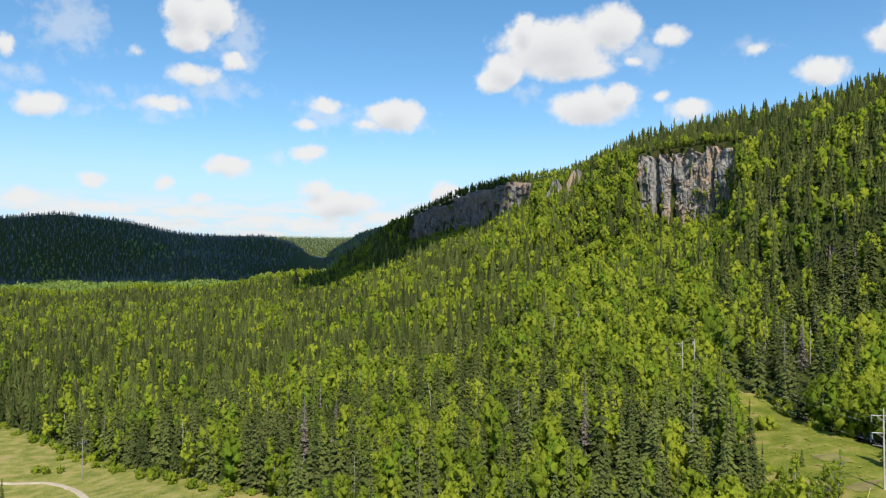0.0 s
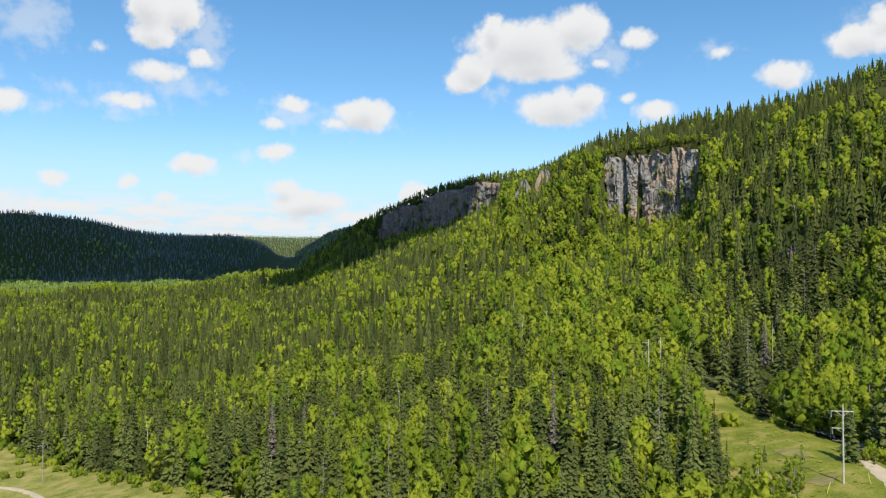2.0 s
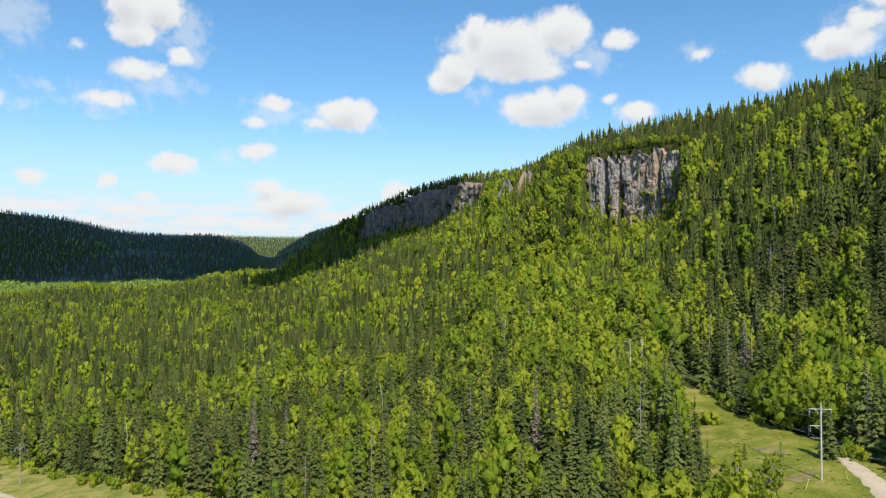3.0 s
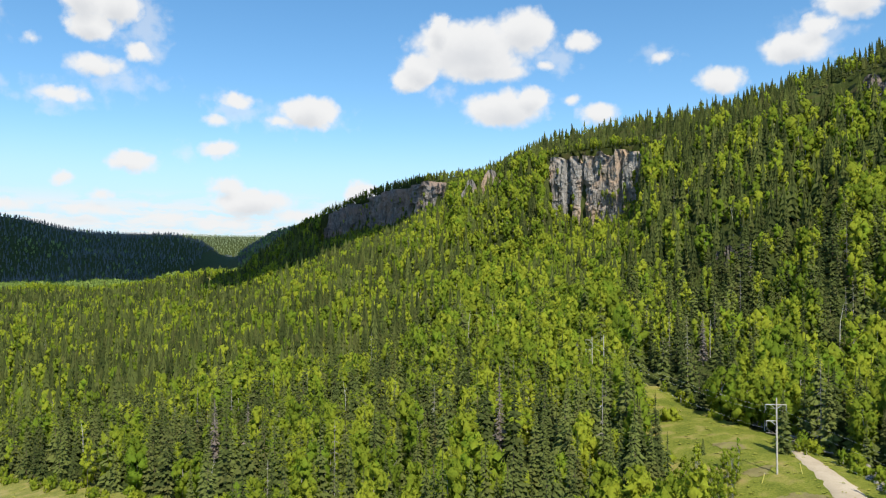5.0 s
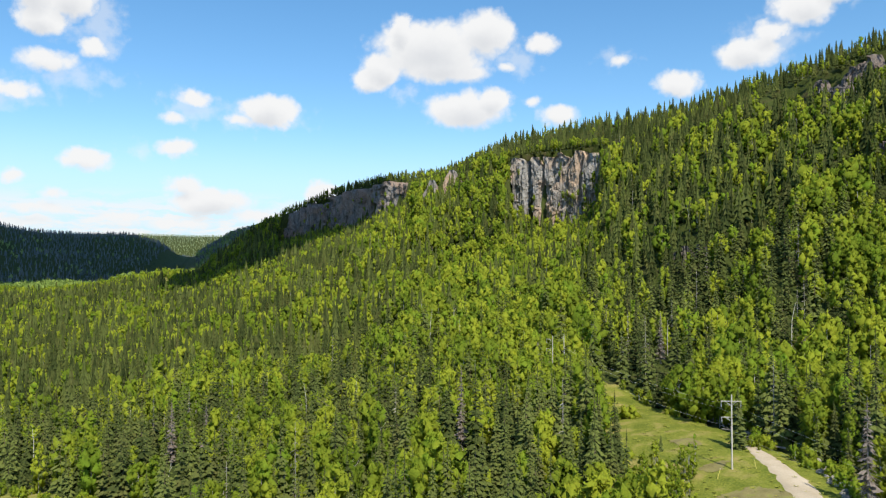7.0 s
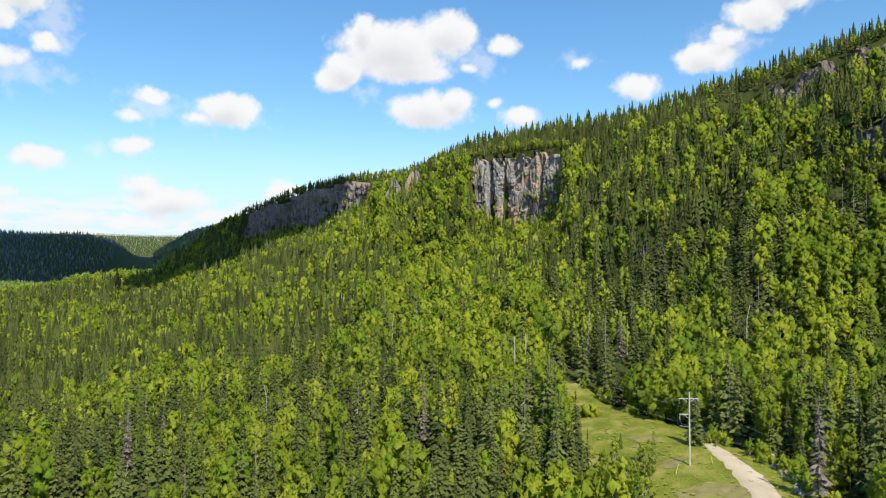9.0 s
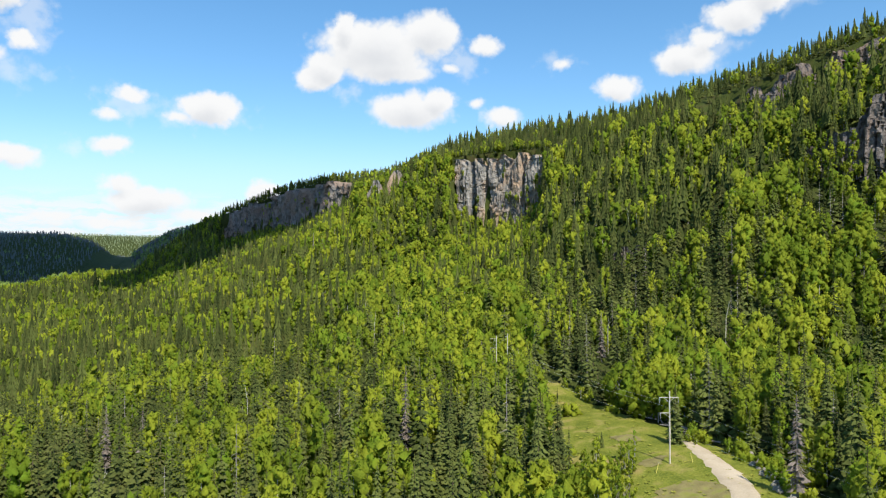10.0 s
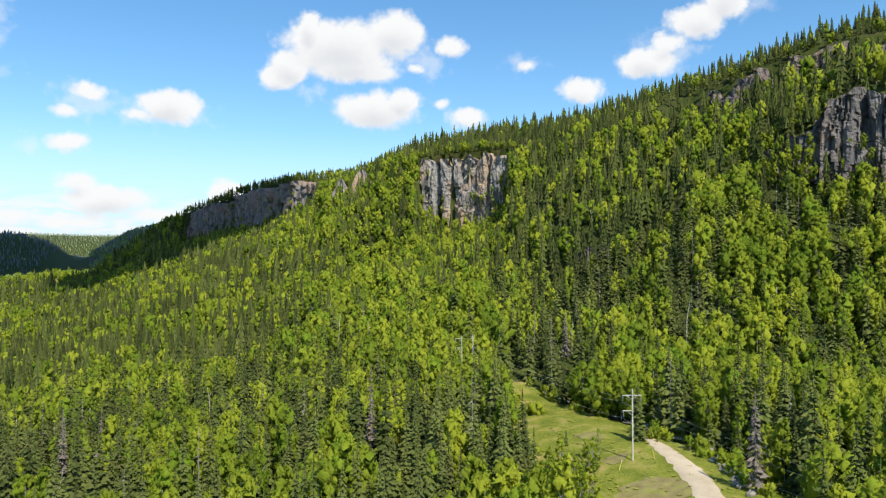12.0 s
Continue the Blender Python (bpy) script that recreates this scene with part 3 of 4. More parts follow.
def joined(parts):
    v, f, n = [], [], 0
    for a, b in parts:
        v.append(a)
        f.append(np.asarray(b) + n)
        n += len(a)
    return np.vstack(v), np.vstack(f)


def spruce_boughs(r, high, wide, whorls, per, bare=0.08, gap=0.0):
    """Drooping boughs in whorls round the stem."""
    v, f = [], []
    for k in range(whorls):
        t = (k + 0.3 * r.uniform(-1, 1)) / whorls
        base = high * (bare + (1 - bare) * max(t, 0))
        reach = wide * (1 - max(t, 0)) ** 0.95 * r.uniform(0.75, 1.15) + 0.12
        turn = r.uniform(0, 6.28)
        for i in range(per):
            if r.uniform() < gap:
                continue
            a = turn + 6.28 * (i + 0.3 * r.uniform(-1, 1)) / per
            l = reach * r.uniform(0.55, 1.2)
            d = np.array([math.cos(a), math.sin(a), 0])
            w = np.array([-math.sin(a), math.cos(a), 0]) * l * r.uniform(0.24, 0.36)
            fall = l * r.uniform(0.2, 0.45)
            z = base + r.uniform(-0.5, 0.5) * high / whorls
            root, mid, tip = np.array([0, 0, z + 0.12 * l]), d * l * 0.6 + [0, 0, z - 0.3 * fall], d * l + [0, 0, z - fall]
            n = len(v)
            v += [root, mid + w - [0, 0, 0.2 * l], mid + [0, 0, 0.1 * l], mid - w - [0, 0, 0.2 * l], tip]
            f += [(n, n + 2, n + 1), (n, n + 3, n + 2), (n + 1, n + 2, n + 4), (n + 2, n + 3, n + 4)]
    n = len(v)
    v += [np.array([0.12, 0, high * 0.9]), np.array([-0.06, 0.1, high * 0.9]), np.array([-0.06, -0.1, high * 0.9]), np.array([0, 0, high * 1.04])]
    f += [(n, n + 1, n + 3), (n + 1, n + 2, n + 3), (n + 2, n, n + 3)]
    return np.array(v), np.array(f)


def spruce_skirts(r, high, wide, layers, points):
    """The same tree for a distance: ragged skirts."""
    v, f = [], []
    for k in range(layers):
        t = k / layers
        z = high * (0.06 + 0.94 * t)
        reach = wide * (1 - t) ** 0.8 * r.uniform(0.85, 1.15)
        n = len(v)
        v.append((0, 0, min(z + high / layers * 1.7, high)))
        turn = r.uniform(0, 6.28)
        for i in range(2 * points):
            a = turn + math.pi * (i + 0.35 * r.uniform(-1, 1)) / points
            l = reach * (r.uniform(0.75, 1.2) if i % 2 == 0 else r.uniform(0.3, 0.55))
            v.append((math.cos(a) * l, math.sin(a) * l, z - (0.15 * l if i % 2 == 0 else -0.25 * high / layers)))
        for i in range(2 * points):
            f.append((n, n + 1 + i, n + 1 + (i + 1) % (2 * points)))
    return np.array(v), np.array(f)


def unit(d):
    return d / (np.linalg.norm(d, axis=-1, keepdims=True) + 1e-9)


OCT_V = np.array([(1, 0, 0), (0, 1, 0), (-1, 0, 0), (0, -1, 0), (0, 0, 1), (0, 0, -1)], float)
OCT_F = np.array([(0, 1, 4), (1, 2, 4), (2, 3, 4), (3, 0, 4), (1, 0, 5), (2, 1, 5), (3, 2, 5), (0, 3, 5)])


def leaf_crown(r, high, wide, clumps, sprays, size, low=0.1, plump=1.0):
    """A crown of many uneven leafy clumps with gaps between them, and loose sprays of leaves sticking out of all of them."""
    t = (np.arange(clumps) + r.uniform(0.1, 0.9, clumps)) / clumps
    belly = r.uniform(0.38, 0.58)
    prof = np.sqrt(np.clip(1 - ((t - belly) / np.where(t > belly, 1.05 - belly, belly + 0.12)) ** 2, 0.03, 1))
    turn = np.arange(clumps) * 2.4 + r.uniform(-0.7, 0.7, clumps)
    rad = wide * prof * r.uniform(0.25, 0.85, clumps)
    c = np.stack([np.cos(turn) * rad, np.sin(turn) * rad, high * (low + (0.96 - low) * t)], 1)
    cr = wide * (0.22 + 0.2 * prof) * r.uniform(0.6, 1.3, clumps) * plump
    axis = np.array([0, 0, high * 0.42])
    V, F, N = [], [], []
    for k in range(clumps):
        a = r.uniform(0, 6.28)
        q = (OCT_V + r.normal(size=(6, 3)) * 0.22) @ np.array([[math.cos(a), math.sin(a), 0], [-math.sin(a), math.cos(a), 0], [0, 0, 1.35]])
        v = c[k] + q * cr[k] * r.uniform(0.6, 1.05, (6, 1))
        F.append(OCT_F + k * 6)
        V.append(v)
        N.append(unit(0.7 * unit(q) + 0.55 * unit(v - axis) + [0, 0, 0.12] + r.normal(size=(6, 3)) * 0.22))
    pick = r.choice(clumps, sprays, p=cr ** 2 / (cr ** 2).sum())
    dl = unit(r.normal(size=(sprays, 3)) + 0.5 * unit(c[pick] - axis) + [0, 0, 0.25])
    pl = c[pick] + dl * (cr[pick] * r.uniform(0.65, 1.2, sprays))[:, None] * [1, 1, 1.25]
    tilt = unit(dl + r.normal(size=(sprays, 3)) * 0.5)
    up = unit(np.cross(np.cross(tilt, [0.02, 0.03, 1.0]), tilt) + r.normal(size=(sprays, 3)) * 0.45)
    across = unit(np.cross(tilt, up))
    s = (size * r.uniform(0.5, 1.4, sprays))[:, None]
    V.append(np.stack([pl + up * s, pl - up * s * 0.6 + across * s * 0.55, pl - up * s * 0.5 - across * s * 0.6], 1).reshape(-1, 3))
    F.append(np.arange(3 * sprays).reshape(-1, 3) + clumps * 6)
    N.append(np.repeat(unit(dl * 0.5 + tilt * 0.4 + 0.5 * unit(pl - axis) + r.normal(size=(sprays, 3)) * 0.15), 3, axis=0))
    return np.vstack(V), np.vstack(F), np.vstack(N)


# where the trees stand


IN_VIEW = ((11.0, 160, 2.4), (-10.7, 205, 2.4), (-8.3, 200, 2.4), (39.6, 122, 2.4), (26.2, 228, 2.2), (-19.5, 240, 1.2), (35.1, 225, 1.4), (8.6, 275, 1.4))     # gaps round the dead trees


def scatter(d_lo, d_hi, gap, a_lo, a_hi, seed):
    r = np.random.RandomState(seed)
    if d_hi < 1500:
        g = np.arange(-d_hi, d_hi, gap)
        X, Y = np.meshgrid(g[g > d_hi * math.sin(radians(a_lo)) - gap], g[g > 0])
    else:
        g = np.arange(-d_hi, d_hi, gap)
        X, Y = np.meshgrid(g[(g > d_hi * math.sin(radians(a_lo))) & (g < d_hi * math.sin(radians(a_hi)))], g[g > 300])
    x = X.ravel() + r.uniform(-0.48, 0.48, X.size) * gap
    y = Y.ravel() + r.uniform(-0.48, 0.48, X.size) * gap
    d, a = np.hypot(x, y), np.degrees(np.arctan2(x, y))
    k = (d >= d_lo) & (d < d_hi) & (a > a_lo) & (a < a_hi)
    x, y = x[k], y[k]
    wx, wy = 1.5 * ripple(x, y, 9, 11), 1.5 * ripple(x, y, 7, 12)
    k = ~(inside(x + wx, y + wy, CLEARING) | inside(x + wx, y + wy, MEADOW) | inside(x, y, CUT))
    x, y = x[k], y[k]
    s, u = to_crest(x, y)
    ac = azimuth(x, y)
    drop, cliff, upper, wide, lean = face(ac)
    k = ((s > np.where(ac < -2.2, -700, -40)) | (np.hypot(x, y) > 3000)) & ~((s > upper) & (s < upper + np.where(ac > 36, 23, 15)) & (lean < 40) & (r.uniform(size=len(x)) > np.where(ac > 30, 0.35, 0.15))) & ~((s > LOWER + 2) & (s < LOWER + 18) & (ac > 40.6) & (r.uniform(size=len(x)) > np.where(ac > 44.3, 0.1, 0.5)))
    for az, dist, reach in IN_VIEW:
        px, py = x - dist * math.sin(radians(az)), y - dist * math.cos(radians(az))
        across, past = px * math.cos(radians(az)) - py * math.sin(radians(az)), px * math.sin(radians(az)) + py * math.cos(radians(az))
        k = k & ~((np.abs(across) < reach) & (past > -26) & (past < 3))
    x, y, s, u, wide, upper = x[k], y[k], s[k], u[k], wide[k], upper[k]
    return x, y, s, wide, upper, r


def species(x, y, s, wide, upper, r):
    """True for birch and aspen, false for spruce; and the tree's height factor."""
    slope = (s > upper) & (s < wide + 20)
    p = 0.285 + 0.03 * np.clip(x / 120, -1, 1) + 0.26 * ripple(x, y, 90, 21) + 0.45 * ripple(x, y, 30, 22)
    p = np.where(slope, p + 0.12, p)
    a, d = azimuth(x, y), np.hypot(x, y)
    # leafy below the tall cliff, dark spruces beside it
    p = p + np.where(slope, 0.42 * np.exp(-((a - 14) / 6.5) ** 2) - 0.22 * np.exp(-((a - 24.5) / 2.2) ** 2) - 0.08 * band(a, 26, 38, 3) * (d > 230), 0)
    p = p - 0.14 * (x < -10) * (d < 250) + 0.14 * band(a, 30, 60, 4) * (d < 280) + 0.14 * band(a, 30, 60, 4) * (d < 210) - 0.1 * band(a, -2, 19, 3) * (d < 270) - 0.22 * band(a, 20.5, 29.5, 2) * (d < 300) * (d > 190)
    p = np.where(s < upper, 0.2 + 0.2 * ripple(x, y, 60, 23), p)
    p = np.clip(0.39 + 2.1 * (p - 0.42), 0.08, 0.85)
    p = np.where((d > 600) & (s > wide), p + 0.1, p)
    p = np.where((d > 950) & (d < 1270) & (x < -200), p * 0.35, p)
    p = np.where(d > 1480, 0.03 + 0.5 * np.clip(ripple(x, y, 420, 27), 0, 1) * (d < 2100) + np.clip(0.8 - (d - 1480) / 200, 0, 0.8), p)
    p = np.where((d > 1480) & (a > -9), 0.45 + 0.3 * ripple(x, y, 160, 28), p)
    p = np.where(d > 3000, 0.2 + 0.5 * ripple(x, y, 330, 25), p)
    p = np.where((d > 1120) & (d < 1480) & (x < -200), 0.95, p)
    leafy = r.uniform(size=len(x)) < p
    size = np.where(leafy, r.uniform(0.65, 1.2, len(x)), r.uniform(0.6, 1.2, len(x))) * np.where(s < upper + 10, 0.7, 1.0)
    tall = (r.uniform(size=len(x)) < 0.1) & ~leafy & (s > upper + 25)
    size = np.where(tall, r.uniform(1.15, 1.45, len(x)), size)
    return leafy, size


def wood(name, protos, x, y, z, size, tone, r, mats, label):
    """Many trees as one sheet of forest."""
    if not len(x):
        return
    pick = r.randint(0, len(protos), len(x))
    V, F, M, T, N, base = [], [], [], [], [], 0
    for k, (v, f, m, nr) in enumerate(protos):
        i = np.where(pick == k)[0]
        if not len(i):
            continue
        a = r.uniform(0, 6.28, len(i))
        c, s_ = np.cos(a)[:, None], np.sin(a)[:, None]
        sz = size[i][:, None]
        fat = sz * r.uniform(0.85, 1.15, len(i))[:, None]
        px = (v[None, :, 0] * c - v[None, :, 1] * s_) * fat + x[i][:, None]
        py = (v[None, :, 0] * s_ + v[None, :, 1] * c) * fat + y[i][:, None]
        pz = v[None, :, 2] * sz + z[i][:, None]
        V.append(np.stack([px, py, pz], 2).reshape(-1, 3))
        if nr is not None:
            N.append(np.stack([nr[None, :, 0] * c - nr[None, :, 1] * s_, nr[None, :, 0] * s_ + nr[None, :, 1] * c, np.repeat(nr[None, :, 2], len(i), 0)], 2).reshape(-1, 3))
        F.append((f[None] + (np.arange(len(i)) * len(v))[:, None, None] + base).reshape(-1, 3))
        M.append(np.tile(m, len(i)))
        T.append(np.repeat(tone[i], len(v)))
        base += len(i) * len(v)
    ob = new(name, add_mesh(name, np.vstack(V), np.vstack(F), mats, np.concatenate(M), tone=np.concatenate(T), normals=np.vstack(N) if N else None))
    return tagged(ob, label, "forest", kind="stuff")


def with_stem(crown, stem):
    v, f = joined([crown[:2], stem])
    nr = None
    if len(crown) > 2:
        sn = stem[0] * [1, 1, 0] + 1e-4
        nr = np.vstack([crown[2], sn / np.linalg.norm(sn, axis=1)[:, None]])
    return v, f, np.array([0] * len(crown[1]) + [1] * len(stem[1])), nr


def plain(crown):
    return crown[0], crown[1], np.zeros(len(crown[1]), int), crown[2] if len(crown) > 2 else None


rp = np.random.RandomState(17)
STEM = prism((0, 0, -1), (0.1, 0.05, 9), 0.16, 0.06, 3)
SPRUCE_2 = [with_stem(spruce_boughs(rp, 15 * rp.uniform(0.9, 1.1), rp.uniform(1.8, 2.7), 16, 6, gap=0.06, bare=0.05), prism((0, 0, -1), (0, 0, 10), 0.14, 0.05, 3)) for _ in range(8)]
SPRUCE_3 = [plain(spruce_skirts(rp, 15 * rp.uniform(0.9, 1.1), rp.uniform(2.0, 3.1), 8, 5)) for _ in range(8)]
SPRUCE_4 = [plain(spruce_skirts(rp, 14.5 * rp.uniform(0.9, 1.1), rp.uniform(2.4, 3.5), 4, 3)) for _ in range(6)]
LEAFY_2 = [with_stem(leaf_crown(rp, 12.5 * rp.uniform(0.75, 1.15), rp.uniform(2.3, 3.8), 22, 170, 0.48), STEM) for _ in range(10)]
LEAFY_3 = [with_stem(leaf_crown(rp, 12.5 * rp.uniform(0.8, 1.15), rp.uniform(2.6, 3.9), 13, 54, 0.78, plump=1.15), STEM) for _ in range(9)]
LEAFY_4 = [plain(leaf_crown(rp, 12 * rp.uniform(0.9, 1.1), rp.uniform(3.2, 4.8), 7, 22, 1.2, plump=1.4)) for _ in range(8)]


def plant(d_lo, d_hi, gap, a_lo, a_hi, seed, spruces, leafies, singles=0, needles=wood_needles, leaves=wood_leaves, grown=1.0):
    """Plants a ring of forest; the nearest of each kind are trees of their own."""
    x, y, s, wide, upper, r = scatter(d_lo, d_hi, gap, a_lo, a_hi, seed)
    leafy, size = species(x, y, s, wide, upper, r)
    size = size * grown
    z = land(x, y) - 0.3
    tone = np.clip(np.where(leafy, 0.47, 0.34) + 0.42 * r.normal(size=len(x)) + 0.25 * ripple(x, y, 40, 31), 0, 1)
    dead = ~leafy & (r.uniform(size=len(x)) < 0.03) & (s > upper) & (d_hi < 700)
    order = np.argsort(np.hypot(x, y))
    own = np.zeros(len(x), bool)
    for m, make, made in ((~leafy & ~dead, spruce_tree, []), (leafy, birch_tree, [])):
        for i in order[m[order]][:singles]:
            own[i] = True
            if len(made) < 8:
                made.append(make(r))
                ob = made[-1]
            else:
                ob = copy_thing(made[r.randint(8)], Matrix())
            k = size[i] * r.uniform(0.9, 1.1)
            ob.matrix_basis = Matrix.LocRotScale((x[i], y[i], z[i]), Euler((0, 0, r.uniform(0, 6.28))), (k, k, size[i]))
    for kind, m, protos, mats, label in (
            ("spruce_wood", ~leafy & ~dead, spruces, [needles, bark], "dense dark green spruce wood"),
            ("birch_wood", leafy, leafies, [leaves, pale_bark], "fresh yellow-green birch and aspen trees among spruces"),
            ("dead_wood_stand", dead, DEAD, [dead_wood, dead_wood], "scattered grey dead spruces in the wood")):
        m = m & ~own
        wood(kind, protos, x[m], y[m], z[m], size[m], tone[m], r, mats, label)


def part(name, geo, mat, parent, label=""):
    ob = new(name, add_mesh(name, geo[0], geo[1], [mat], normals=geo[2] if len(geo) > 2 else None))
    ob.parent = parent
    return tagged(ob, label)


def spruce_tree(r):
    high, reach = 15 * r.uniform(0.9, 1.12), r.uniform(1.9, 2.9)
    t = tagged(new("spruce_tree"), "dark green spruce tree with drooping boughs", "tree", "spruces near the drone")
    part("trunk", prism((0, 0, -1), (0, 0, high * 0.95), 0.17, 0.03, 6), bark, t)
    part("crown", spruce_boughs(r, high, reach, 24, 9, bare=0.05, gap=0.08), spruce_needles, t)
    return t


def birch_tree(r):
    high = 12.5 * r.uniform(0.85, 1.12)
    t = tagged(new("birch_tree"), "slender birch with fresh yellow-green leaves and pale bark", "tree", "birches near the drone")
    lean = (r.uniform(-0.5, 0.5), r.uniform(-0.5, 0.5), high * 0.85)
    limbs = [prism((0, 0, -1), lean, 0.13, 0.03, 5)]
    for k in range(6):
        f, a = r.uniform(0.3, 0.75), r.uniform(0, 6.28)
        p = np.array(lean) * f
        limbs.append(prism(p, p + [math.cos(a) * 1.3, math.sin(a) * 1.3, 1.7], 0.05, 0.015, 3))
    part("trunk", joined(limbs), pale_bark, t)
    part("crown", leaf_crown(r, high, r.uniform(2.3, 3.6), 36, 520, 0.36, 0.12, 0.9), birch_leaves, t)
    return t


def twigs(r, high, reach, whorls, per):
    """Bare drooping branches of a dead spruce."""
    out = []
    for k in range(whorls):
        t = (k + r.uniform(0, 1)) / whorls
        z = high * (0.12 + 0.86 * t)
        for i in range(per):
            a, l = r.uniform(0, 6.28), reach * (1 - t) ** 0.7 * r.uniform(0.5, 1.1) + 0.15
            out.append(prism((0, 0, z), (math.cos(a) * l, math.sin(a) * l, z - 0.55 * l), 0.045, 0.015, 3))
    return joined(out)


DEAD = [with_stem(twigs(rp, 14, 1.4, 9, 5), prism((0, 0, -1), (0, 0, 14), 0.14, 0.03, 3)) for _ in range(3)]


plant(86, 310, 4.4, -33.5, 50.5, 1, SPRUCE_2, LEAFY_2, singles=300)
plant(310, 640, 5.5, -33.5, 50.5, 2, SPRUCE_3, LEAFY_3)
plant(640, 1250, 6.9, -33.5, 26, 3, SPRUCE_4, LEAFY_4)
plant(22, 86, 5.0, -33.5, 50.5, 6, SPRUCE_3, LEAFY_3, grown=0.75)
plant(1480, 2700, 13.0, -33.5, -9, 4, SPRUCE_4, LEAFY_4, needles=far_hazed_needles, leaves=far_hazed_leaves, grown=0.72)
plant(1480, 2150, 8.5, -9, 2, 8, SPRUCE_4, LEAFY_4, needles=far_hazed_needles, leaves=far_hazed_leaves, grown=0.85)
plant(1250, 1480, 8.5, -33.5, 4, 7, SPRUCE_4, LEAFY_4, leaves=pale_hazed_leaves)
plant(1120, 1480, 6.5, -9, -1.8, 9, SPRUCE_4, LEAFY_4, leaves=pale_hazed_leaves, grown=0.85)
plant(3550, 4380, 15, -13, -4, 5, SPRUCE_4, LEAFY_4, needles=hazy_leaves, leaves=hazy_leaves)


def cliff_plants(a_lo, a_hi, ledges, rim, seed, at=None, out=0.0, high=0.75, grow=(0.18, 0.45)):
    """Small trees on the ledges of a cliff and along its rim."""
    r = np.random.RandomState(seed)
    u, upper, ztop, zlow = cliff_line(a_lo, a_hi, 1.0, at)
    i = r.randint(0, len(u), ledges + rim)
    on_rim = np.arange(ledges + rim) >= ledges
    f = np.where(on_rim, 1.0, r.uniform(0.05, 1, len(i)) ** 1.6 * high)
    s = upper[i] + out + np.where(on_rim, r.uniform(3, 8.5, len(i)), 14.0 - 5.0 * f)
    x, y = along(u[i], s)
    z = zlow[i] + (ztop - zlow)[i] * f - np.where(on_rim, 1.0, 0.4)
    size = r.uniform(*grow, len(i)) * np.where(on_rim, 1.3, 1.0)
    tone, leafy = r.uniform(0, 0.9, len(i)), r.uniform(size=len(i)) < np.where(on_rim, 0.35, 0.6)
    wood("cliff_shrubs", LEAFY_3, x[leafy], y[leafy], z[leafy], size[leafy], tone[leafy], r, [wood_leaves, pale_bark], "small green birches clinging to cliff ledges")
    wood("cliff_spruces", SPRUCE_3, x[~leafy], y[~leafy], z[~leafy], size[~leafy], tone[~leafy], r, [wood_needles, bark], "small dark spruces along the rim of a cliff")


cliff_plants(14.8, 22.2, 42, 170, 71, grow=(0.2, 0.5))
cliff_plants(19.0, 22.0, 34, 10, 72, high=0.6, grow=(0.3, 0.6))
cliff_plants(-2.7, 6.9, 80, 150, 73, grow=(0.25, 0.6))
cliff_plants(35.2, 52, 60, 110, 74, grow=(0.15, 0.4))
cliff_plants(40.2, 51, 60, 50, 75, LOWER, 4.5, grow=(0.15, 0.45))
cliff_plants(40.2, 44.6, 50, 30, 76, LOWER, 4.5, high=0.9, grow=(0.25, 0.6))

# ---- single trees, snags and bushes ----


def polar(az, dist):
    x, y = dist * math.sin(radians(az)), dist * math.cos(radians(az))
    return Vector((x, y, float(land(x, y)[0])))


rs = np.random.RandomState(41)


def dead_spruce(az, dist, high, reach=1.5):
    t = tagged(new("dead_spruce"), "grey dead spruce with bare drooping branches", "tree", "dead spruces")
    part("trunk", prism((0, 0, -1), (0, 0, high), 0.2, 0.03, 5), dead_wood, t)
    tagged(part("bare_twig_crown", joined([twigs(rs, high, reach, 30, 9), spruce_boughs(rs, high, reach * 0.95, 34, 9, bare=0.1, gap=0.66)]), dead_twigs, t), kind="stuff")
    t.location = polar(az, dist)


def snag(az, dist, high, lean):
    t = tagged(new("snag"), "bare pale standing birch stem without a crown", "tree", "pale snags")
    knee = (lean * 0.5, 0.2, high * 0.6)
    part("trunk", joined([prism((0, 0, -1), knee, 0.13, 0.09, 5), prism(knee, (lean * 1.7, 0, high * 0.93), 0.09, 0.03, 5)]), pale_bark, t)
    part("branch_stub", prism((lean * 0.8, 0.1, high * 0.7), (lean * 0.8 + 0.7, 0.3, high * 0.82), 0.05, 0.02, 3), pale_bark, t)
    t.location = polar(az, dist)


for az, dist, high in ((11.0, 160, 20), (-10.7, 205, 17), (-8.3, 200, 16), (39.6, 122, 16), (26.2, 228, 15)):
    dead_spruce(az, dist, high, 1.9)
for az, dist, high, lean in ((2.8, 210, 15, 0.2), (-19.5, 240, 14, -0.4), (-11.0, 165, 12, 0.5), (26.7, 235, 12, 0.1), (35.1, 225, 15, 0.8), (-0.9, 225, 14, -0.6),
                             (8.6, 275, 17, 0.5), (36.2, 205, 13, -0.7), (10.5, 290, 17, 0), (7.9, 300, 16, 0.3), (28.4, 330, 17, -1.0), (33.5, 190, 13, 0.4)):
    snag(az, dist, high, lean)


def big_spruce(az, dist, high, reach):
    t = tagged(new("spruce_tree"), "tall full dark green spruce tree above its neighbours", "tree", "tall spruces")
    part("trunk", prism((0, 0, -1), (0, 0, high * 0.95), 0.25, 0.03, 6), bark, t)
    part("crown", spruce_boughs(rs, high, reach, 32, 9, bare=0.04, gap=0.05), spruce_needles, t)
    t.location = polar(az, dist)


